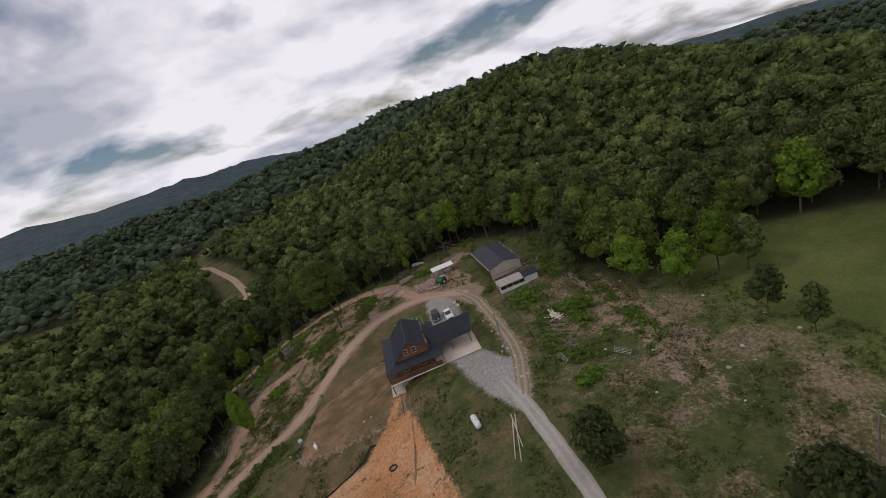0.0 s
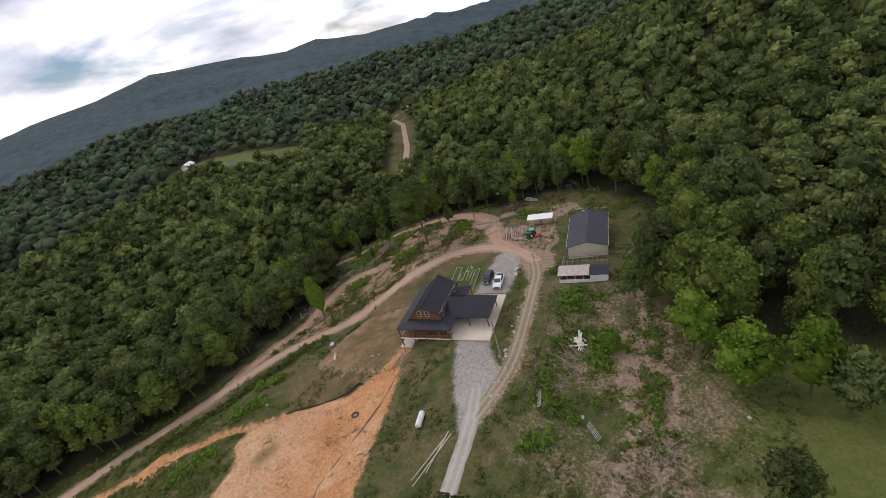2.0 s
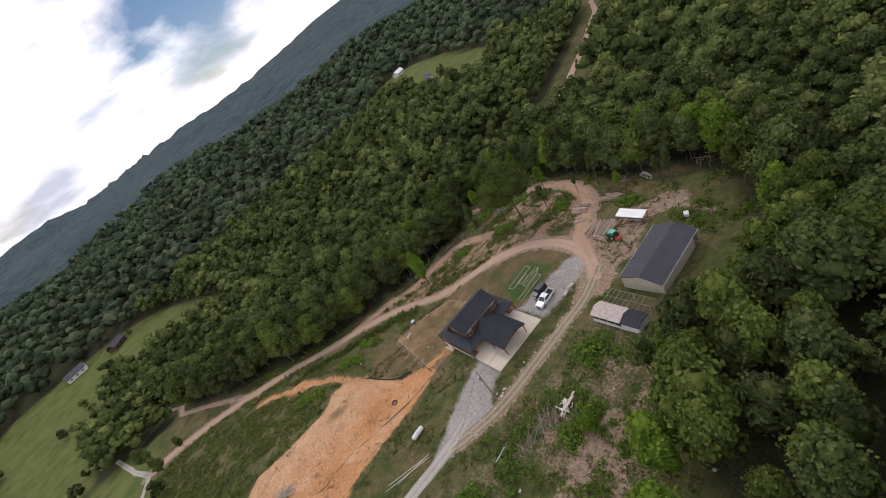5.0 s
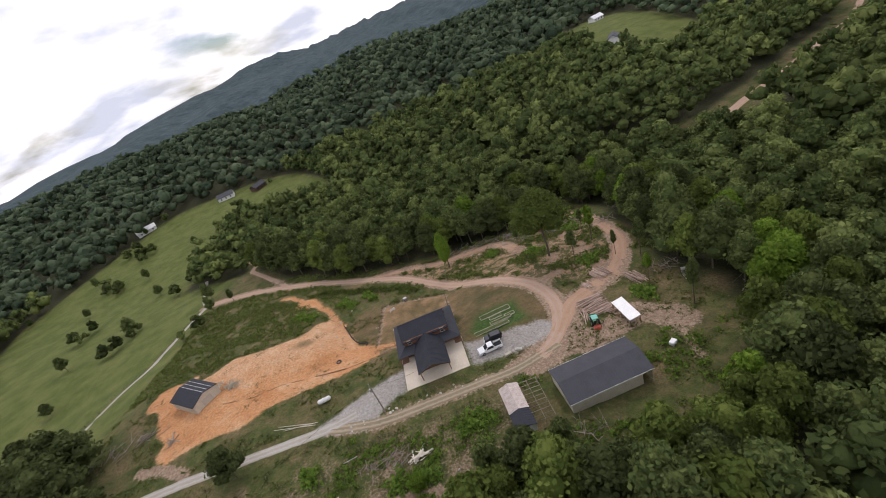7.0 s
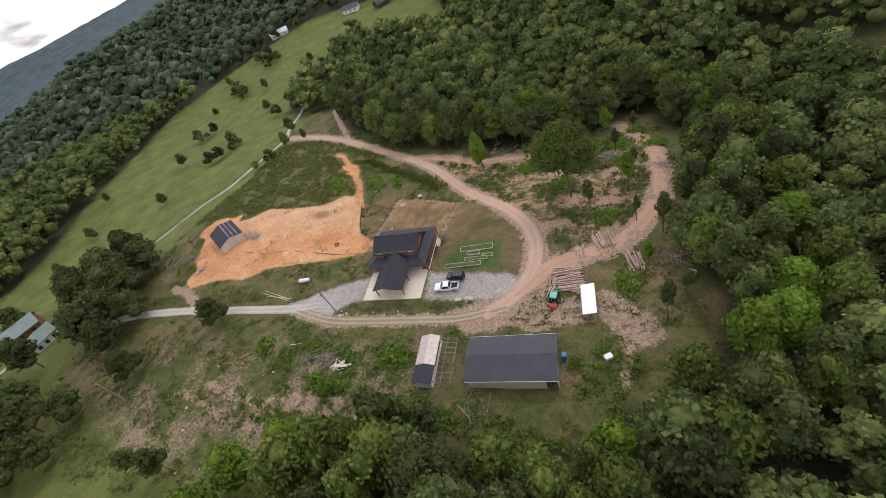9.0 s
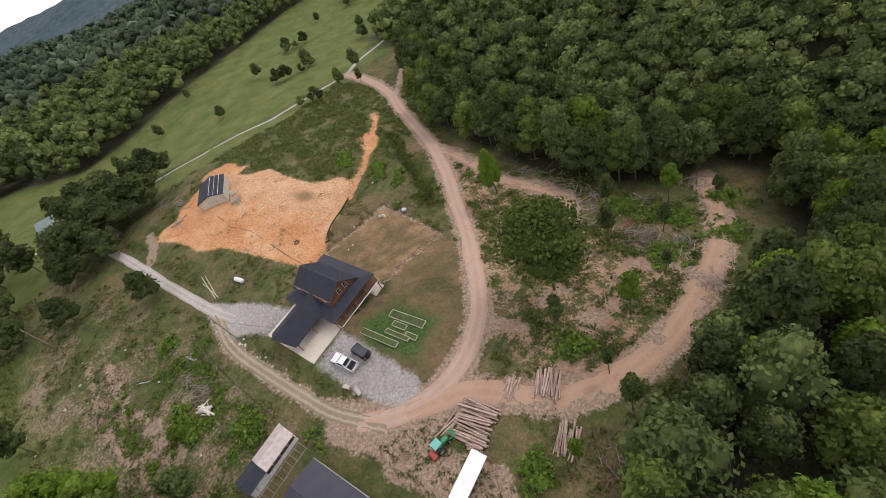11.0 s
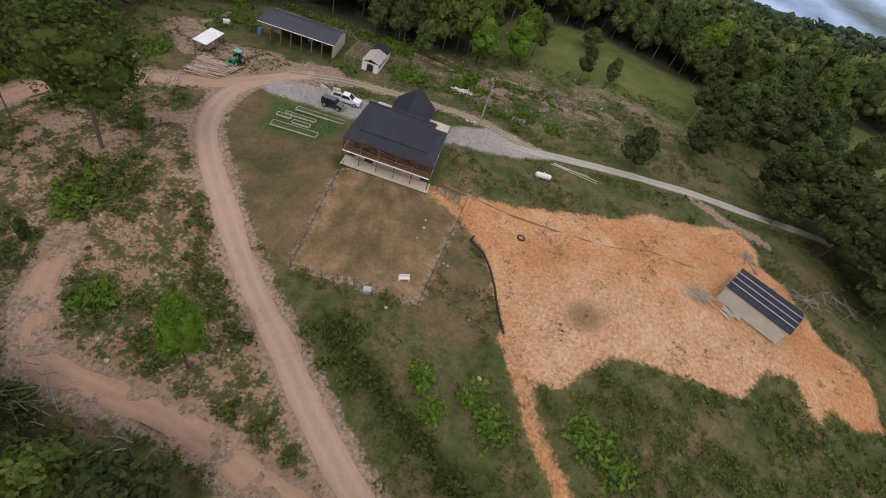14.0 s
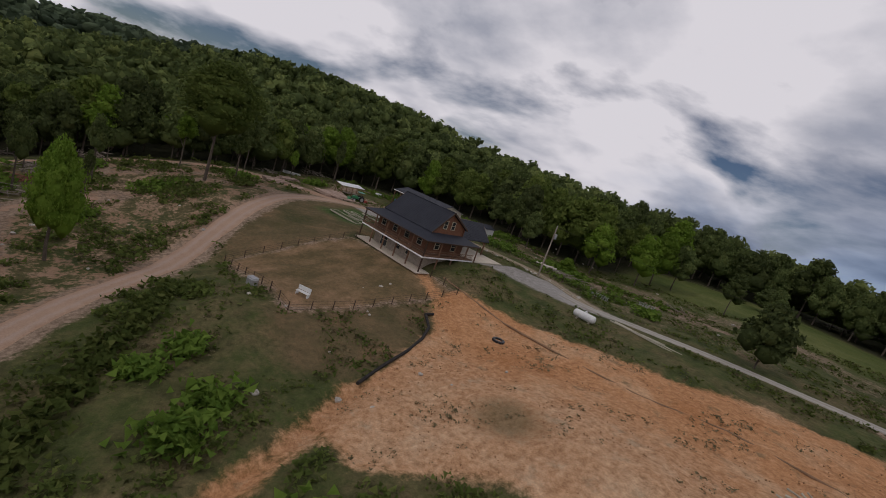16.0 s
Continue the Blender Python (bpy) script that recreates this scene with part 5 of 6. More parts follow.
brush_pile(12, 30.5, 3.2, 26, 7, "heap of bare sticks in rough grass", high=0.8)
brush_pile(18, 30, 2.6, 16, 8, "loose dead sticks lying in grass", high=0.5)
brush_pile(30, 45, 2.8, 14, 9, "loose dead sticks on bare ground", high=0.5)
brush_pile(-24, 40, 4.5, 20, 10, "long dead branches behind the barn", high=0.6)
brush_pile(56.2, -12.4, 1.9, 30, 12, "heap of pale dry sticks on bare clay beside the shed", pale_wood, 0.6, 1.2)
brush_pile(76.6, -4.5, 3.2, 26, 13, "long grey dead limbs along the edge of the clay", high=0.6)
brush_pile(68.2, 1.4, 1.6, 4, 14, "short weathered logs lying in grass behind the shed", high=0.4, thick=2.5)
brush_pile(85, -3, 5, 26, 11, "tangle of dead limbs below the dark trees", high=1.0)
brush_pile(-62, 4, 4, 18, 12, "fallen thin trunks near the woods", high=0.8)
pale = surface("barkless", (0.50, 0.45, 0.38), (0.74, 0.69, 0.60), 1, 9, 0.8, relief=0.01)
brush_pile(6.7, 31.6, 1.9, 13, 13, "crossed pale barkless logs lying in grass", pale, 0.7, 2.4)

for i, (x0, y0, x1, y1) in enumerate([(30, 13.6, 40, 11.0), (31, 12.8, 39, 10.4), (29.5, 13.0, 37.5, 12.2)]):
    t = thing("long_pole", x0, y0, land_at(x0, y0), 0, "long pale green-grey pole lying in grass by the drive", "pole", "poles lying by the drive")
    bm = bmesh.new()
    add_pole(bm, (0, 0, 0.12), (x1 - x0, y1 - y0, land_at(x1, y1) - land_at(x0, y0) + 0.12), 0.11, 0.08, 8)
    part("stick", bm, pale_wood, t)


def gate_panel(x, y, turn, w):
    t = thing("gate_panel", x, y, land_at(x, y), turn, "galvanised tube farm gate leaning in grass", "gate", "loose gate panels")
    for z in (0.1, 0.4, 0.7, 1.0):
        bm = bmesh.new()
        add_pole(bm, (-w / 2, z * 0.6, 0.08 + z * 0.6), (w / 2, z * 0.6, 0.08 + z * 0.6), 0.03, 0.03, 6)
        part("rail", bm, steel, t)
    for px in (-w / 2, 0, w / 2):
        bm = bmesh.new()
        add_pole(bm, (px, 0.05, 0.1), (px, 0.62, 0.7), 0.03, 0.03, 6)
        part("upright", bm, steel, t)


gate_panel(27.3, 35.2, 35, 3.0)
gate_panel(21.6, 26.2, 8, 3.0)


# ---- yard fence: thin posts and wire netting ----
def wire_fence(points, label, step=2.6, high=1.1):
    x0, y0 = points[0]
    t = thing("wire_fence", x0, y0, land_at(x0, y0), 0, label, "fence")
    z0 = land_at(x0, y0)
    spots = []
    for (ax, ay), (bx, by) in zip(points[:-1], points[1:]):
        n = max(1, round(math.hypot(bx - ax, by - ay) / step))
        spots += [(ax + (bx - ax) * i / n, ay + (by - ay) * i / n) for i in range(n)]
    spots.append(points[-1])
    for x, y in spots:
        bm = bmesh.new()
        z = land_at(x, y) - z0
        add_beam(bm, (x - x0, y - y0, z - 0.1), (x - x0, y - y0, z + high), 0.08)
        part("post", bm, timber_dark, t)
    for lift in (0.12, 0.4, 0.7, 1.0):
        bm = bmesh.new()
        for (ax, ay), (bx, by) in zip(spots[:-1], spots[1:]):
            add_pole(bm, (ax - x0, ay - y0, land_at(ax, ay) - z0 + lift), (bx - x0, by - y0, land_at(bx, by) - z0 + lift), 0.014, 0.014, 4)
        part("strand", bm, cable, t)


wire_fence([(9.4, -4.8), (15.1, -4.9), (12.5, -28.1), (-7.1, -26.9), (-7.1, -6.8)], "dark wire fence on thin posts round the back yard")
wire_fence([(22, 23.5), (8, 25), (-8, 25.5)], "low wire fence beside the lane", 3.2)
wire_fence([(99, -92), (104, -72), (109.5, -54), (116.5, -33), (123.5, -5)], "thin wire fence along the pasture track", 5.0)


def drain_pipe():
    bm = bmesh.new()
    pts = [(18, -11.8), (17.6, -12.8), (20.2, -14.5), (21.8, -17), (23.1, -20.2), (24.2, -24), (25.7, -28)]
    for (ax, ay), (bx, by) in zip(pts[:-1], pts[1:]):
        add_pole(bm, (ax, ay, land_at(ax, ay) + 0.18), (bx, by, land_at(bx, by) + 0.18), 0.17, 0.17, 8)
    tagged(part("drain_pipe", bm, cable), "black corrugated drain pipe snaking over bare clay", "pipe")
    bm = bmesh.new()
    pts = [(10.5, -3.2), (23, -4.2), (33.5, -5.3), (41.5, -6), (48.7, -4.5), (56.5, -5.8), (60.3, -8.6)]
    for (ax, ay), (bx, by) in zip(pts[:-1], pts[1:]):
        add_pole(bm, (ax, ay, land_at(ax, ay) - 0.02), (bx, by, land_at(bx, by) - 0.02), 0.13, 0.13, 7)
    tagged(part("trench_line", bm, soil), "dark line of a shallow backfilled trench in clay", "trench")


drain_pipe()


def garden_seat():
    t = thing("garden_bench", 9.4, -24.8, land_at(9.4, -24.8), 25, "weathered white garden bench tipped in the yard", "bench")
    for c, s in (((0, 0, 0.45), (1.7, 0.5, 0.08)), ((0, 0.25, 0.8), (1.7, 0.08, 0.5)), ((-0.75, 0, 0.22), (0.1, 0.45, 0.45)), ((0.75, 0, 0.22), (0.1, 0.45, 0.45))):
        bm = bmesh.new()
        add_box(bm, *c, *s)
        part("slab", bm, white_paint, t)
    stored("metal_crate", 5.0, -28.7, (1.2, 0.9, 0.9), steel, "grey metal crate by the yard fence", "crate", 15)
    t = thing("fire_ring", 26.0, -8.8, land_at(26.0, -8.8), 0, "dark round fire ring on bare clay", "fire ring")
    for i in range(10):
        a = i * math.tau / 10
        bm = bmesh.new()
        add_box(bm, 0.6 * math.cos(a), 0.6 * math.sin(a), 0.15, 0.3, 0.36, 0.34, math.degrees(a))
        soften(bm, 0.05)
        part("stone", bm, dark_paint, t)
    stored("water_barrel", -39.7, 28.4, (0.9, 0.9, 1.3), blue_paint, "blue plastic barrel at the end of the barn", "barrel")
    stored("rain_tank", -47.4, 28.2, (1.5, 1.1, 0.8), roof_white, "pale blue-grey tank in tall weeds", "tank", 30)
    stored("firewood_stack", -16.5, 14.6, (1.6, 0.8, 0.5), pale_wood, "small stack of pale timber beside the gravel", "firewood", 12)
    stored("stone_stack", -19.0, 14.2, (0.7, 1.6, 0.5), rock, "stacked rough stones beside the gravel", "stone stack", 70)


garden_seat()


def boat(x, y, turn):
    t = thing("old_boat", x, y, land_at(x, y), turn, "weathered white boat hull lying near the woods", "boat")
    bm = bmesh.new()
    rings = []
    for s, w in ((-2.3, 0.75), (-1, 0.85), (0.5, 0.8), (1.6, 0.5), (2.4, 0.06)):
        rings.append([bm.verts.new(p) for p in ((s, -w, 0.75), (s, -w * 0.7, 0.15), (s, w * 0.7, 0.15), (s, w, 0.75))])
    for a, b in zip(rings[:-1], rings[1:]):
        for i in range(3):
            bm.faces.new((a[i], a[i + 1], b[i + 1], b[i]))
    bm.faces.new(rings[0])
    bmesh.ops.solidify(bm, geom=bm.faces[:], thickness=0.06)
    part("hull", bm, white_paint, t)
    for s in (-1.2, 0.3):
        bm = bmesh.new()
        add_box(bm, s, 0, 0.55, 0.3, 1.5, 0.06)
        part("thwart", bm, pale_wood, t)


boat(-63, 10, 65)


def far_house(x, y, turn, w, d, roof, wall, label):
    t = thing("farm_house", x, y, land_at(x, y), turn, label, "house", "houses in the valley")
    e, r = 3.2, 5.6
    bm = bmesh.new()
    add_box(bm, 0, 0, e / 2 - 0.5, w, d, e + 1)
    part("wall", bm, wall, t)
    for s in (-1, 1):
        bm = bmesh.new()
        add_plate(bm, [(-w / 2 - 0.4, 0, r), (w / 2 + 0.4, 0, r), (w / 2 + 0.4, s * (d / 2 + 0.5), e - 0.1), (-w / 2 - 0.4, s * (d / 2 + 0.5), e - 0.1)], 0.2)
        part("roof", bm, roof, t)
    for x0 in (-w / 2, w / 2):
        bm = bmesh.new()
        f = bm.faces.new([bm.verts.new(p) for p in ((x0, -d / 2, e), (x0, d / 2, e), (x0, 0, r - 0.25))])
        bmesh.ops.solidify(bm, geom=[f], thickness=0.15)
        part("gable", bm, wall, t)
    for s in (-1, 1):
        for k in (-0.3, 0.0, 0.3):
            bm = bmesh.new()
            add_box(bm, k * w, s * (d / 2 + 0.02), 1.6, 1.1, 0.08, 1.3)
            part("window", bm, pane_glass, t)


green_roof = surface("green_roof", (0.14, 0.19, 0.17), (0.22, 0.28, 0.25), 0.5, 6, 0.5, 0.2, 0.4, 0.004)
far_house(146, 19, 60, 13, 8, green_roof, siding_wood, "reddish-brown house with grey-green metal roof below the pasture")
far_house(121, 24, 70, 8, 5, green_roof, white_paint, "small outbuilding with grey-green roof on pale yard")
far_house(-224, -343, 20, 12, 7, roof_white, white_paint, "distant white farmhouse in a hillside clearing")
far_house(-186, -243, 60, 13, 7, roof_grey, white_paint, "distant farm shed with pale roof in a clearing")
far_house(147, -318, 10, 14, 9, roof_grey, white_paint, "distant white house beside a valley meadow")
far_house(116, -312, 50, 12, 8, roof_dark, timber_dark, "distant dark barn at the head of a meadow")
far_house(219, -309, 30, 16, 7, roof_white, white_paint, "distant long shed with white roof")
for i, (x, y) in enumerate([(134, 28), (133, 17)]):
    stored("parked_car", x, y, (4.2, 1.8, 1.5), (car_white, car_dark)[i], "distant car parked in the pale yard", "car", 40 * i)


# ---- stones and boulders ----
def boulder(x, y, r, seed, parent=None):
    rng = random.Random(seed)
    bm = bmesh.new()
    bmesh.ops.create_icosphere(bm, subdivisions=1, radius=r)
    for v in bm.verts:
        v.co *= rng.uniform(0.75, 1.2)
        v.co.z *= 0.7
    ob = part("boulder", bm, rock)
    ob.matrix_basis = pose(x, y, land_at(x, y) + r * 0.2, 0, 0, rng.uniform(0, 360))
    return tagged(ob, "pale rough stone lying in the grass", "stone", "stones in the pasture")


rng = random.Random(9)
for i in range(70):
    x, y = rng.choice([(rng.uniform(-5, 60), rng.uniform(30, 58)), (rng.uniform(8, 34), rng.uniform(-36, -8)), (rng.uniform(-8, 22), rng.uniform(17.5, 19.3)), (rng.uniform(-34, -8), rng.uniform(-48, -26))])
    boulder(x, y, rng.uniform(0.15, 0.42), i)


# ---- trees ----
def ball():
    bm = bmesh.new()
    bmesh.ops.create_icosphere(bm, subdivisions=2, radius=1)
    v, f = np.array([p.co for p in bm.verts]), np.array([[q.index for q in g.verts] for g in bm.faces])
    bm.free()
    bm = bmesh.new()
    bmesh.ops.create_icosphere(bm, subdivisions=1, radius=1)
    w, g = np.array([p.co for p in bm.verts]), np.array([[q.index for q in h.verts] for h in bm.faces])
    bm.free()
    return (v, f), (w, g)


BALL_FINE, BALL_ROUGH = ball()


def rand_dirs(rng, n):
    d = rng.normal(size=(n, 3))
    return d / np.linalg.norm(d, axis=1, keepdims=True)


def crown(seed, lobes, leaves, wide, tall, leaf_size, shell=BALL_ROUGH, core=0.80):
    """A crown of many small leaf clumps round several uneven lobes; its foot is at z 0 and it is tall metres high."""
    rng = np.random.RandomState(seed)
    verts, faces, n = [], [], 0
    spots = []
    for i in range(lobes):
        t = (i + 0.5) / lobes
        a = i * 2.4 + rng.uniform(-0.5, 0.5)
        z = tall * (0.22 + 0.62 * t)
        out = wide * 0.55 * math.sin(math.pi * min(1, 0.25 + 0.75 * t)) * rng.uniform(0.6, 1.1)
        r = wide * rng.uniform(0.42, 0.60) * (1.05 - 0.35 * t)
        spots.append((np.array([out * math.cos(a), out * math.sin(a), z]), np.array([r, r, r * rng.uniform(0.75, 1.0)])))
    for c, r in spots:
        bv, bf = shell
        push = 1 + 0.22 * np.sin(bv[:, :1] * 5.1 + seed) * np.sin(bv[:, 1:2] * 4.3 + i) + rng.uniform(-0.12, 0.12, (len(bv), 1))
        verts.append(c + bv * r * core * push)
        faces.append(bf + n)
        n += len(bv)
    per = leaves // lobes
    for c, r in spots:
        d = rand_dirs(rng, per)
        d[:, 2] = np.abs(d[:, 2]) * 0.8 + d[:, 2] * 0.2
        d /= np.linalg.norm(d, axis=1, keepdims=True)
        p = c + d * r * rng.uniform(0.78, 1.16, (per, 1))
        nrm = d * 0.8 + rand_dirs(rng, per) * 0.75
        nrm /= np.linalg.norm(nrm, axis=1, keepdims=True)
        u = np.cross(nrm, rand_dirs(rng, per))
        u /= np.linalg.norm(u, axis=1, keepdims=True)
        w = np.cross(nrm, u)
        s = leaf_size * rng.uniform(0.55, 1.25, (per, 1))
        quad = np.stack([p - u * s, p - w * s * 0.7 + nrm * s * 0.25, p + u * s, p + w * s * 0.7 - nrm * s * 0.2], 1)
        verts.append(quad.reshape(-1, 3))
        k = n + np.arange(per)[:, None] * 4
        faces.append(np.concatenate([np.hstack([k, k + 1, k + 2]), np.hstack([k, k + 2, k + 3])]))
        n += 4 * per
    return np.concatenate(verts), np.concatenate(faces)


def trunk_mesh(seed, tall, r):
    rng = random.Random(seed)
    bm = bmesh.new()
    p = Vector((0, 0, -0.5))
    for i in range(4):
        q = p + Vector((rng.uniform(-0.15, 0.15), rng.uniform(-0.15, 0.15), tall / 4))
        add_pole(bm, p, q, r * (1 - 0.18 * i), r * (1 - 0.18 * (i + 1)), 7)
        p = q
    for i in range(6):
        z, a = tall * rng.uniform(0.45, 0.95), rng.uniform(0, math.tau)
        add_pole(bm, (0, 0, z), (tall * 0.22 * math.cos(a), tall * 0.22 * math.sin(a), z + tall * 0.22), r * 0.4, r * 0.15, 5)
    me = bpy.data.meshes.new("trunk")
    bm.to_mesh(me)
    bm.free()
    me.materials.append(bark)
    return me


KINDS = []
for k in range(6):
    wide, tall = (3.4, 3.0, 3.8, 2.7, 3.2, 3.5)[k], (8.5, 9.5, 9.0, 8.0, 7.5, 10.0)[k]
    KINDS.append((crown(40 + k, 13, 1400, wide, tall, 0.27), trunk_mesh(60 + k, 7.5, 0.2)))
KINDS.append((crown(47, 34, 6800, 3.5, 8.0, 0.15, core=0.72), trunk_mesh(67, 7.5, 0.2)))
CROWNS = {}


def tree(x, y, tall, k, mat=None, label="broadleaf tree in full summer leaf", group="", wide=1.0, low=0.33):
    """A tree of that height; low: the share of it that is bare trunk."""
    mat = mat or leaf
    (v, f), trunk = KINDS[k]
    key = (k, mat.name)
    if key not in CROWNS:
        CROWNS[key] = raw_mesh("crown", v, f, mat)
    t = thing("tree", x, y, land_at(x, y), (x * 37 + y * 53) % 360, label, "tree", group)
    own = float(v[:, 2].max())
    c = new("crown", CROWNS[key])
    c.parent = t
    s = tall * (1 - low) / (own * 0.93)
    c.matrix_basis = Matrix.Translation((0, 0, tall * low)) @ Matrix.Diagonal((s * wide, s * wide, s, 1))
    b = new("trunk", trunk)
    b.parent = t
    b.matrix_basis = Matrix.Diagonal((tall / 13, tall / 13, tall * 0.8 / 7.5, 1))
    return t


# single trees and clumps in the open
SINGLES = [(-11.9, -44.6, 14.0, 6, "b", 0.5, 0.14), (-40.2, -19.6, 22, 6, "m", 1.3, 0.36), (46.6, 20.6, 9.0, 4, "d", 0.95, 0.03), (64, 36, 9, 4, "d", 1.1, 0.05), (17, 55.8, 12, 0, "b", 1.0, 0.14), (8.5, 37.5, 3.4, 4, "b", 1.3, 0.03),
           (-5, 41.2, 9, 1, "", 1.0, 0.12), (8.2, 50, 12, 2, "b", 1.0, 0.15), (-12, 44, 11, 3, "", 0.9, 0.15), (18, 63, 13, 0, "b", 0.9, 0.18), (35.6, 56.6, 9, 5, "", 1.0, 0.2), (43, 57, 8, 1, "", 0.95, 0.15), (86, 60, 8, 2, "", 0.9, 0.2), (22, 66, 11, 3, "", 0.95, 0.15), (-18, 44, 10, 5, "", 0.9, 0.15), (39, 84, 6, 4, "d", 1.4, 0.05),
           (88, 12, 13, 2, "d", 1.15, 0.10), (94, 6, 14, 0, "d", 1.15, 0.10), (99, 15, 13, 5, "d", 1.15, 0.10), (84, 21, 12, 1, "d", 1.15, 0.08), (103, 3, 13, 2, "d", 1.15, 0.10), (92, 24, 11, 4, "d", 1.1, 0.08), (110, 10, 13, 5, "d", 1.1, 0.10), (100, -6, 12, 0, "d", 1.0, 0.10), (116, -14, 11, 3, "d", 1.0, 0.12), (80, 28, 9, 3, "d", 1.1, 0.06), (78, 17, 8, 0, "d", 1.0, 0.06), (92, -2, 10, 4, "d", 1.1, 0.08),
           (108, 34, 11, 1, "d", 1.1, 0.10), (74, 47, 10, 0, "", 1.05, 0.08), (83, 52, 12, 1, "d", 1.05, 0.08), (92, 45, 11, 3, "", 1.05, 0.08), (70, 58, 11, 5, "", 1.05, 0.1), (80, 63, 12, 2, "", 1.05, 0.1), (91, 58, 12, 4, "d", 1.1, 0.08), (101, 50, 12, 0, "", 1.05, 0.1), (102, 64, 13, 3, "", 1.05, 0.1), (88, 72, 13, 5, "", 1.05, 0.1), (74, 70, 12, 1, "", 1.05, 0.1), (114, 56, 12, 2, "", 1.1, 0.1), (112, 72, 13, 4, "", 1.1, 0.1), (98, 78, 13, 1, "", 1.1, 0.1), (124, 66, 13, 0, "", 1.1, 0.1), (126, 38, 12, 5, "", 1.1, 0.10), (130, 4, 11, 2, "", 1.1, 0.10), (118, 44, 11, 0, "d", 1.1, 0.10), (152, 36, 12, 3, "", 1.1, 0.10), (134, 50, 12, 1, "d", 1.1, 0.10), (150, 16, 11, 4, "", 1.1, 0.10), (96, -104, 9, 0, "", 1.0, 0.15), (90, -88, 8, 3, "", 0.9, 0.12), (82, -92, 6, 1, "", 0.9, 0.12), (150, -60, 6, 4, "", 1.1, 0.1), (180, -40, 7, 2, "", 1.0, 0.1), (165, -95, 8, 5, "", 1.0, 0.1), (200, -70, 6, 1, "", 1.1, 0.1), (170, -15, 7, 3, "", 1.1, 0.1), (140, -110, 9, 2, "", 1.0, 0.1), (150, -160, 7, 0, "", 1.1, 0.1), (175, -200, 8, 1, "", 1.1, 0.1), (200, -170, 6, 3, "", 1.2, 0.1), (190, -250, 8, 2, "", 1.1, 0.1), (150, -230, 7, 4, "", 1.1, 0.1), (220, -220, 8, 5, "", 1.1, 0.1), (215, -300, 7, 1, "", 1.1, 0.1)]
for x, y, tall, k, tint, wide, low in SINGLES:
    tall, wide = (tall * 1.2, wide * 1.12) if tint == "d" and x > 75 else (tall, wide)
    mat = {"b": leaf_bright, "d": leaf_dark, "m": leaf_mid, "": leaf}[tint]
    tree(x, y, tall, k, mat, {"b": "young bright green tree on open ground", "d": "dense dark green tree near the drive", "m": "large spreading tree beside the haul track", "": "broadleaf tree standing in rough grass"}[tint], wide=wide, low=low)
# thin trees left standing on the cut-over slope
rng = random.Random(5)
THIN = [(-45, -12), (-54, -20), (-56, -32), (-44, -36), (-52, -44), (-36, -38), (-60, -4), (-56, 6), (-62, 14), (-58, 20), (-50, -54), (-58, -60), (-40, -46), (-55, -8)]
for x, y in THIN:
    tree(x, y, rng.uniform(7, 12), rng.randrange(6), rng.choice([leaf, leaf, leaf_bright]), "thin tree still standing on cut-over ground", "trees on the cut-over slope", rng.uniform(0.55, 0.75), 0.4)


def woods(rng, low, high, step):
    """Places in the woods whose distance from the yard lies between low and high."""
    g = np.arange(-high - 20, high + 20, step)
    x, y = (q.ravel() for q in np.meshgrid(g, g))
    x, y = x + rng.uniform(-0.45, 0.45, x.shape) * step, y + rng.uniform(-0.45, 0.45, y.shape) * step
    r = np.hypot(x - 10, y + 5)
    keep = (r >= low) & (r < high) & (distance(x, y, OPEN_LAND, True) < -1.0) & (distance(x, y, MEADOW_FAR, True) < 0) & (distance(x, y, MEADOW_MID, True) < 0) & (distance(x, y, FAR_ROAD) > 11) & (distance(x, y, FORK) > 4)
    return x[keep], y[keep]


def build_woods():
    rng = np.random.RandomState(21)
    x, y = woods(rng, 0, 150, 6.3)
    edge = -distance(x, y, OPEN_LAND, True)
    order = np.argsort(edge + 0.10 * np.hypot(x - 10, y + 5))
    for i in order[:215]:
        tree(float(x[i]), float(y[i]), rng.uniform(11, 17), int(rng.randint(6)), (leaf, leaf_mid, leaf_dark, leaf, leaf_bright)[int(rng.choice(5, p=(0.35, 0.3, 0.2, 0.09, 0.06)))], "tall broadleaf tree at the border of the woods", "trees bordering the woods", rng.uniform(0.78, 1.05), rng.uniform(0.03, 0.18))
    rest = order[215:]
    stand("woods", [crown(80 + k, 7, 430, 3.3, 8.5, 0.33) for k in range(5)], x[rest], y[rest], (8, 18), leaf, rng, "dense broadleaf woods covering the slopes")
    x, y = woods(rng, 150, 330, 8.2)
    stand("woods", [crown(90 + k, 5, 65, 3.7, 8.5, 0.72) for k in range(5)], x, y, (9, 20), leaf, rng, "broadleaf woods on the hillsides")
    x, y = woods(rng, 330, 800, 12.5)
    stand("woods", [crown(96 + k, 2, 8, 6.0, 10.0, 1.6, core=0.95) for k in range(4)], x, y, (10, 22), leaf_haze, rng, "distant wooded hills")


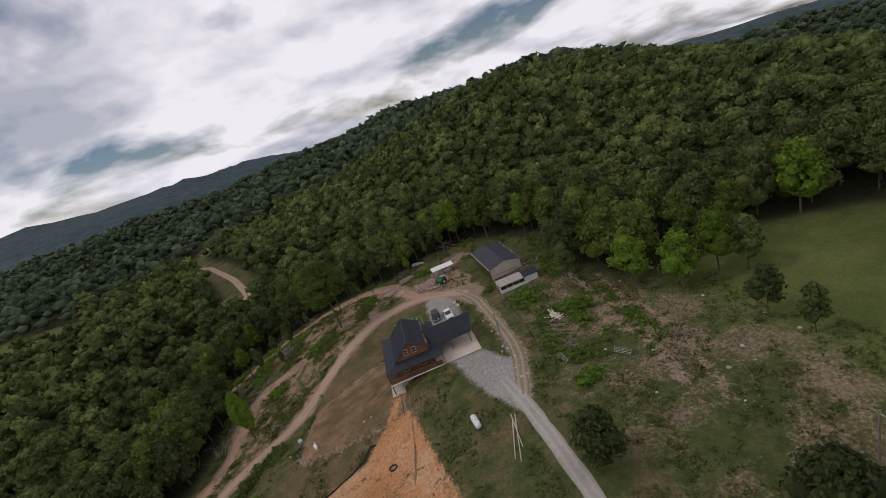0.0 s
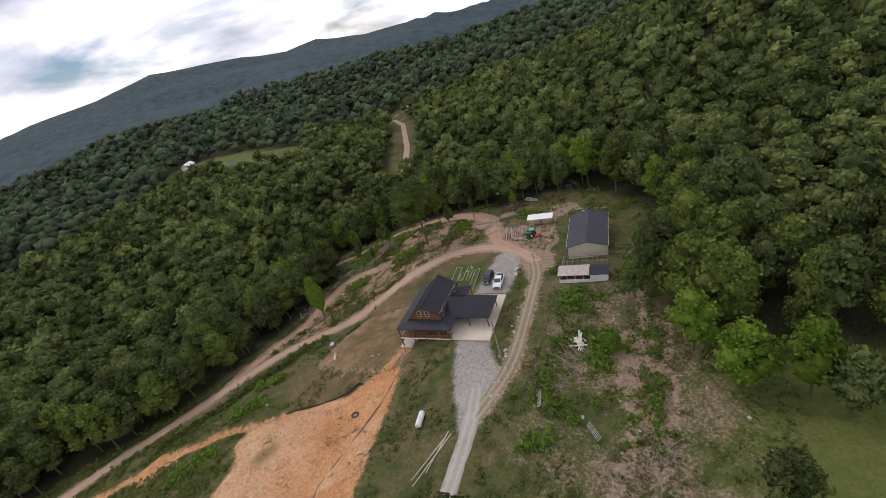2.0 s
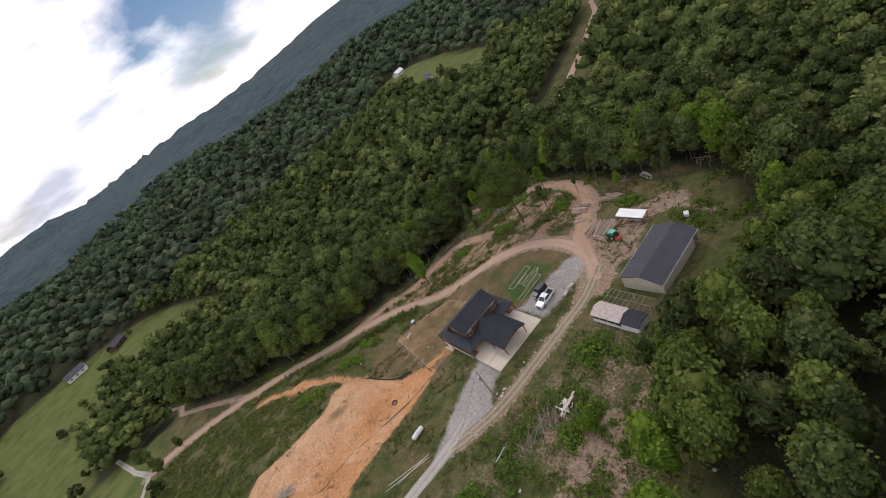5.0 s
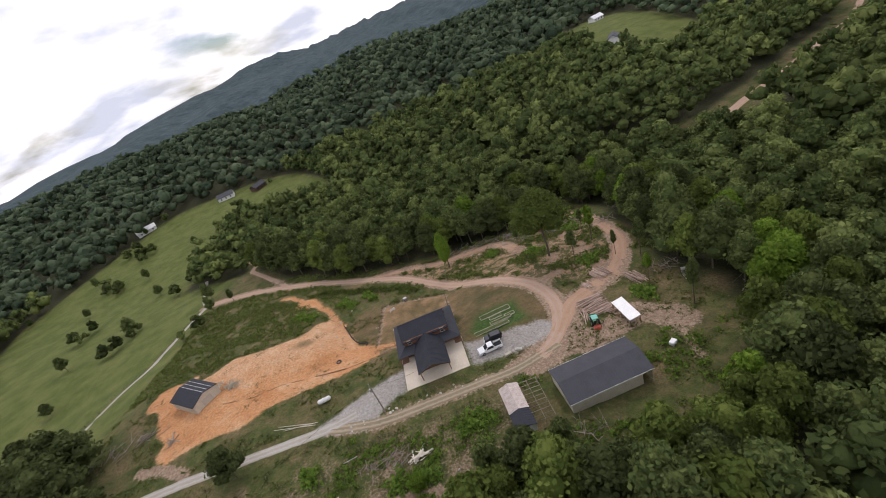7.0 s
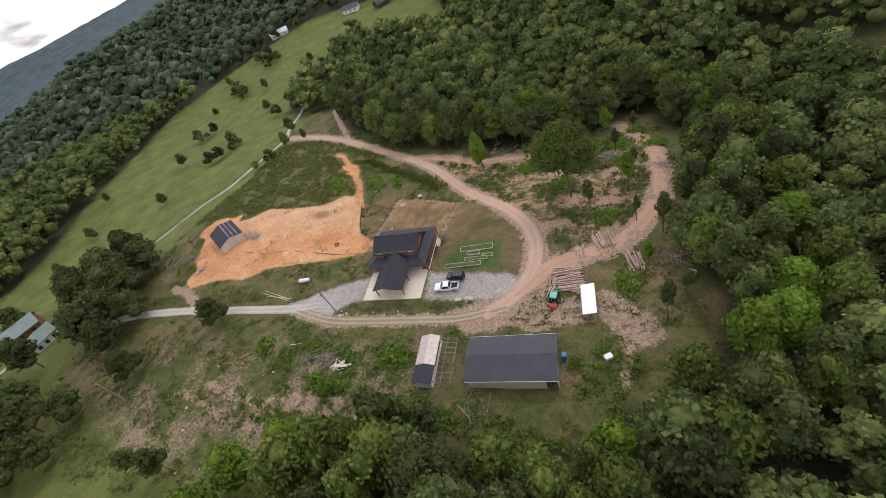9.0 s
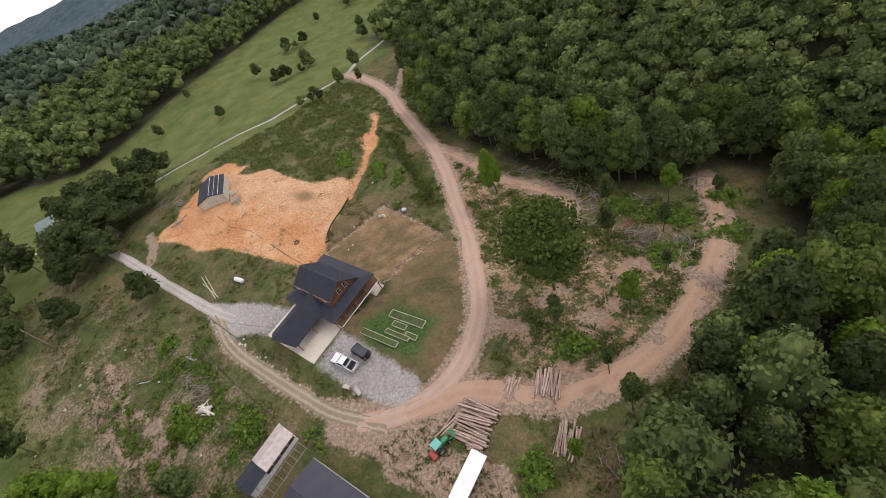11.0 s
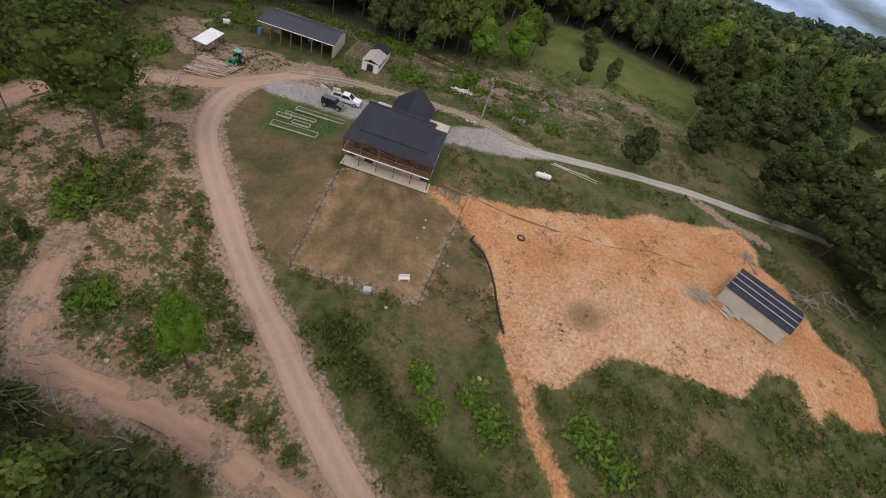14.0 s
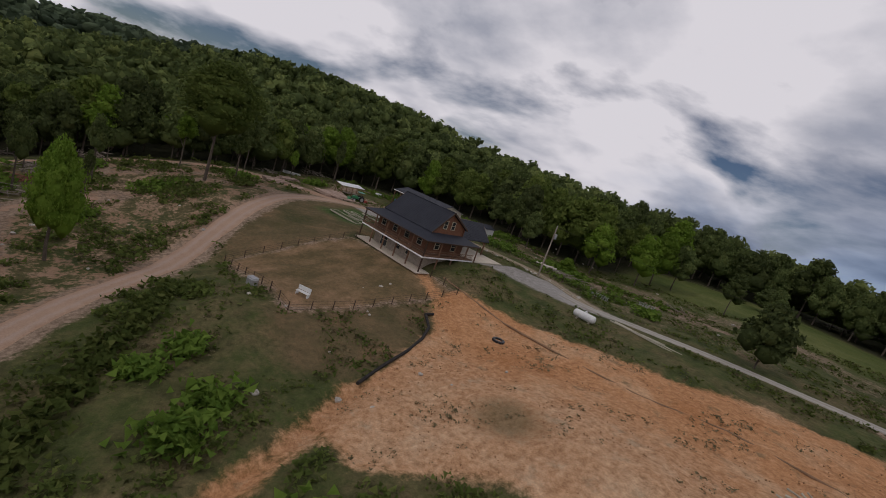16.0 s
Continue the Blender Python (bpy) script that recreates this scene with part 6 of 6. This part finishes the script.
def stand(name, kinds, x, y, tall, mat, rng, label):
    """Many crowns in one mesh."""
    z = land(x, y)
    pick = rng.randint(len(kinds), size=len(x))
    verts, faces, tones, n = [], [], [], 0
    for k, (v, f) in enumerate(kinds):
        at = np.where(pick == k)[0]
        h = rng.uniform(*tall, len(at))
        s = h / float(v[:, 2].max()) * 0.9
        w = s * rng.uniform(0.8, 1.1, len(at)) * 1.08
        a = rng.uniform(0, math.tau, len(at))
        c, q = np.cos(a)[:, None], np.sin(a)[:, None]
        vx = (v[None, :, 0] * c - v[None, :, 1] * q) * w[:, None] + x[at][:, None]
        vy = (v[None, :, 0] * q + v[None, :, 1] * c) * w[:, None] + y[at][:, None]
        vz = v[None, :, 2] * s[:, None] + (z[at] + 0.04 * h)[:, None]
        verts.append(np.stack([vx, vy, vz], 2).reshape(-1, 3))
        tones.append(np.repeat(rng.choice((-0.34, -0.15, 0.05, 0.25, 0.55), len(at), p=(0.2, 0.22, 0.25, 0.2, 0.13)), len(v)))
        faces.append((f[None] + n + np.arange(len(at))[:, None, None] * len(v)).reshape(-1, 3))
        n += len(at) * len(v)
    me = raw_mesh(name, np.concatenate(verts), np.concatenate(faces), mat)
    me.attributes.new("tone", "FLOAT", "POINT").data.foreach_set("value", np.concatenate(tones).astype(np.float32))
    return tagged(new(name, me), label, "woods", kind="stuff")


build_woods()


# ---- undergrowth ----
def tufts(name, label, x, y, size, per, mat, rng, high=0.7):
    """Weeds and low scrub: small upright clumps of leaves."""
    n = len(x)
    z = land(x, y)
    s = size * rng.uniform(0.5, 1.4, n)
    p = np.stack([x, y, z], 1)[:, None] + np.concatenate([rng.normal(0, 0.55, (n, per, 2)), rng.uniform(0.05, high, (n, per, 1))], 2) * s[:, None, None]
    d = rand_dirs(rng, n * per).reshape(n, per, 3)
    d[..., 2] = np.abs(d[..., 2]) + 0.4
    d /= np.linalg.norm(d, axis=2, keepdims=True)
    u = np.cross(d, rand_dirs(rng, n * per).reshape(n, per, 3))
    u /= np.linalg.norm(u, axis=2, keepdims=True)
    w = np.cross(d, u)
    k = (s[:, None, None] * rng.uniform(0.22, 0.5, (n, per, 1)))
    tri = np.stack([p - u * k, p + u * k, p + w * k * 1.3 + d * k * 0.3], 2).reshape(-1, 3)
    faces = np.arange(len(tri)).reshape(-1, 3)
    return tagged(new(name, raw_mesh(name, tri, faces, mat)), label, "weeds", kind="stuff")


def build_scrub():
    rng = np.random.RandomState(31)
    bare = (LOOP, LANE, DRIVE, HAUL, BENCH, FORK)

    def spots(n, x0, x1, y0, y1, clump, clear=2.6):
        x, y = rng.uniform(x0, x1, n), rng.uniform(y0, y1, n)
        ok = (waves(x, y, 17, 41) + 0.6 * waves(x, y, 6, 42) > clump) & (distance(x, y, OPEN_LAND, True) > -3)
        for line in bare:
            ok &= distance(x, y, line) > clear
        for area in (CLAY, YARD, PARKING, APRON, LAWN, [(-9, -7), (9, -7), (9, 15), (-9, 15)], [(-40, 26), (-12, 26), (-12, 37), (-40, 37)], [(61, -17), (73, -17), (73, -4), (61, -4)]):
            ok &= distance(x, y, area, True) < -0.5
        ok &= distance(x, y, GULLY) > 2.4
        return x[ok], y[ok]
    tufts("weeds", "low green weeds and tufts of grass", *spots(26000, -66, 96, -74, 62, -0.1), 0.5, 6, weed, rng, 0.5)
    tufts("dry_grass", "dry straw-coloured grass tufts", *spots(12000, -60, 96, -70, 62, 0.1), 0.42, 5, straw_grass, rng, 0.5)
    tufts("scrub", "knee-high green scrub on the slope", *spots(5200, 26, 96, -90, -26, -0.75), 0.58, 12, weed, rng, 0.8)
    tufts("scrub", "green scrub beside the barn and lane", *spots(1500, -66, 30, 22, 46, 0.25), 0.75, 14, weed_bright, rng, 0.8)
    tufts("scrub", "green scrub among the cut-over slope", *spots(4200, -66, 8, -60, -2, 0.15), 0.7, 14, weed, rng, 0.8)
    x, y = rng.uniform(12, 90, 9000), rng.uniform(-38, 12, 9000)
    ok = (distance(x, y, CLAY, True) > 0.3) & (waves(x, y, 11, 61) + 0.7 * waves(x, y, 4, 62) > 0.55) & (distance(x, y, [(60, -18), (74, -18), (74, -3), (60, -3)], True) < 0)
    tufts("dry_grass", "sparse dry weeds sprouting from bare clay", x[ok], y[ok], 0.26, 5, straw_grass, rng, 0.5)
    x, y = rng.uniform(12, 90, 5000), rng.uniform(-38, 12, 5000)
    ok = (distance(x, y, CLAY, True) > 0.3) & (waves(x, y, 14, 63) > -0.2) & (distance(x, y, [(60, -18), (74, -18), (74, -3), (60, -3)], True) < 0)
    x, y = x[ok], y[ok]
    v, f = BALL_ROUGH
    r = rng.uniform(0.03, 0.09, len(x))
    spots_z = land(x, y)
    verts = (v[None] * rng.uniform(0.6, 1.2, (len(x), len(v), 1)) * r[:, None, None] + np.stack([x, y, spots_z + r * 0.2], 1)[:, None]).reshape(-1, 3)
    tagged(new("clods", raw_mesh("clods", verts, (f[None] + np.arange(len(x))[:, None, None] * len(v)).reshape(-1, 3), clod)), "brown clods of earth strewn over bare clay", "clods", kind="stuff")
    x = np.concatenate([rng.normal(cx, s, 34) for cx, cy, s in BUSHES])
    y = np.concatenate([rng.normal(cy, s, 34) for cx, cy, s in BUSHES])
    tufts("shrubs", "bright green leafy shrubs in rough grass", x, y, 0.9, 16, weed_bright, rng, 1.0)
    x, y = rng.uniform(90, 290, 900), rng.uniform(-390, 20, 900)
    ok = (np.maximum(distance(x, y, MEADOW_FAR, True), distance(x, y, OPEN_LAND, True) - 12) > 2) & (waves(x, y, 60, 51) > 0.62)
    stand("hedgerow", [crown(110 + k, 4, 90, 3.4, 6.0, 0.8) for k in range(3)], x[ok], y[ok], (4, 9.5), leaf, rng, "scattered bushes and hedgerow trees across the pasture")
    s = np.concatenate([np.linspace(0, 1, 420)] * 1)
    x, y = 34 - 34 * s + rng.normal(0, 0.7, 420), -61 + 24 * s + rng.normal(0, 0.7, 420)
    keep = distance(x, y, LOOP) > 2.6
    tufts("verge", "tall green verge along the dirt road", x[keep] + 1.5, y[keep] + 2.4, 0.75, 9, weed, rng, 0.9)


BUSHES = [(23, -39, 0.9), (15.5, -38.5, 0.7), (26, -42, 0.9), (18, -42, 0.5), (38, -40, 1.2), (42, -43, 1.0), (12, 35, 1.6), (7, 36, 1.2), (-5, 29, 1.3), (30, 27, 0.9), (-13, 40, 1.5), (-52, 10, 1.5), (-48, -10, 1.4), (-38, -28, 1.5), (-26, -40, 1.2), (-48.5, -48.8, 1.7), (-61.7, -48.9, 1.7), (-41.0, -49.6, 1.7), (-52.7, -49.7, 1.7), (-53.3, -37.3, 1.7), (-59.6, -62.0, 1.7)]
weed = foliage("weed", (0.057, 0.085, 0.020), (0.114, 0.154, 0.034), (0.194, 0.213, 0.061))
weed_bright = foliage("weed_bright", (0.071, 0.135, 0.020), (0.133, 0.213, 0.033), (0.194, 0.276, 0.049))
straw_grass = foliage("straw_grass", (0.13, 0.11, 0.055), (0.22, 0.185, 0.10), (0.32, 0.27, 0.16))
build_scrub()

# the plan above is drawn at one size and set down at SCALE
for ob in [o for o in scene.objects if o.parent is None and o.type in {"MESH", "EMPTY"}]:
    ob.matrix_basis = Matrix.Diagonal((SCALE, SCALE, SCALE, 1)) @ ob.matrix_basis
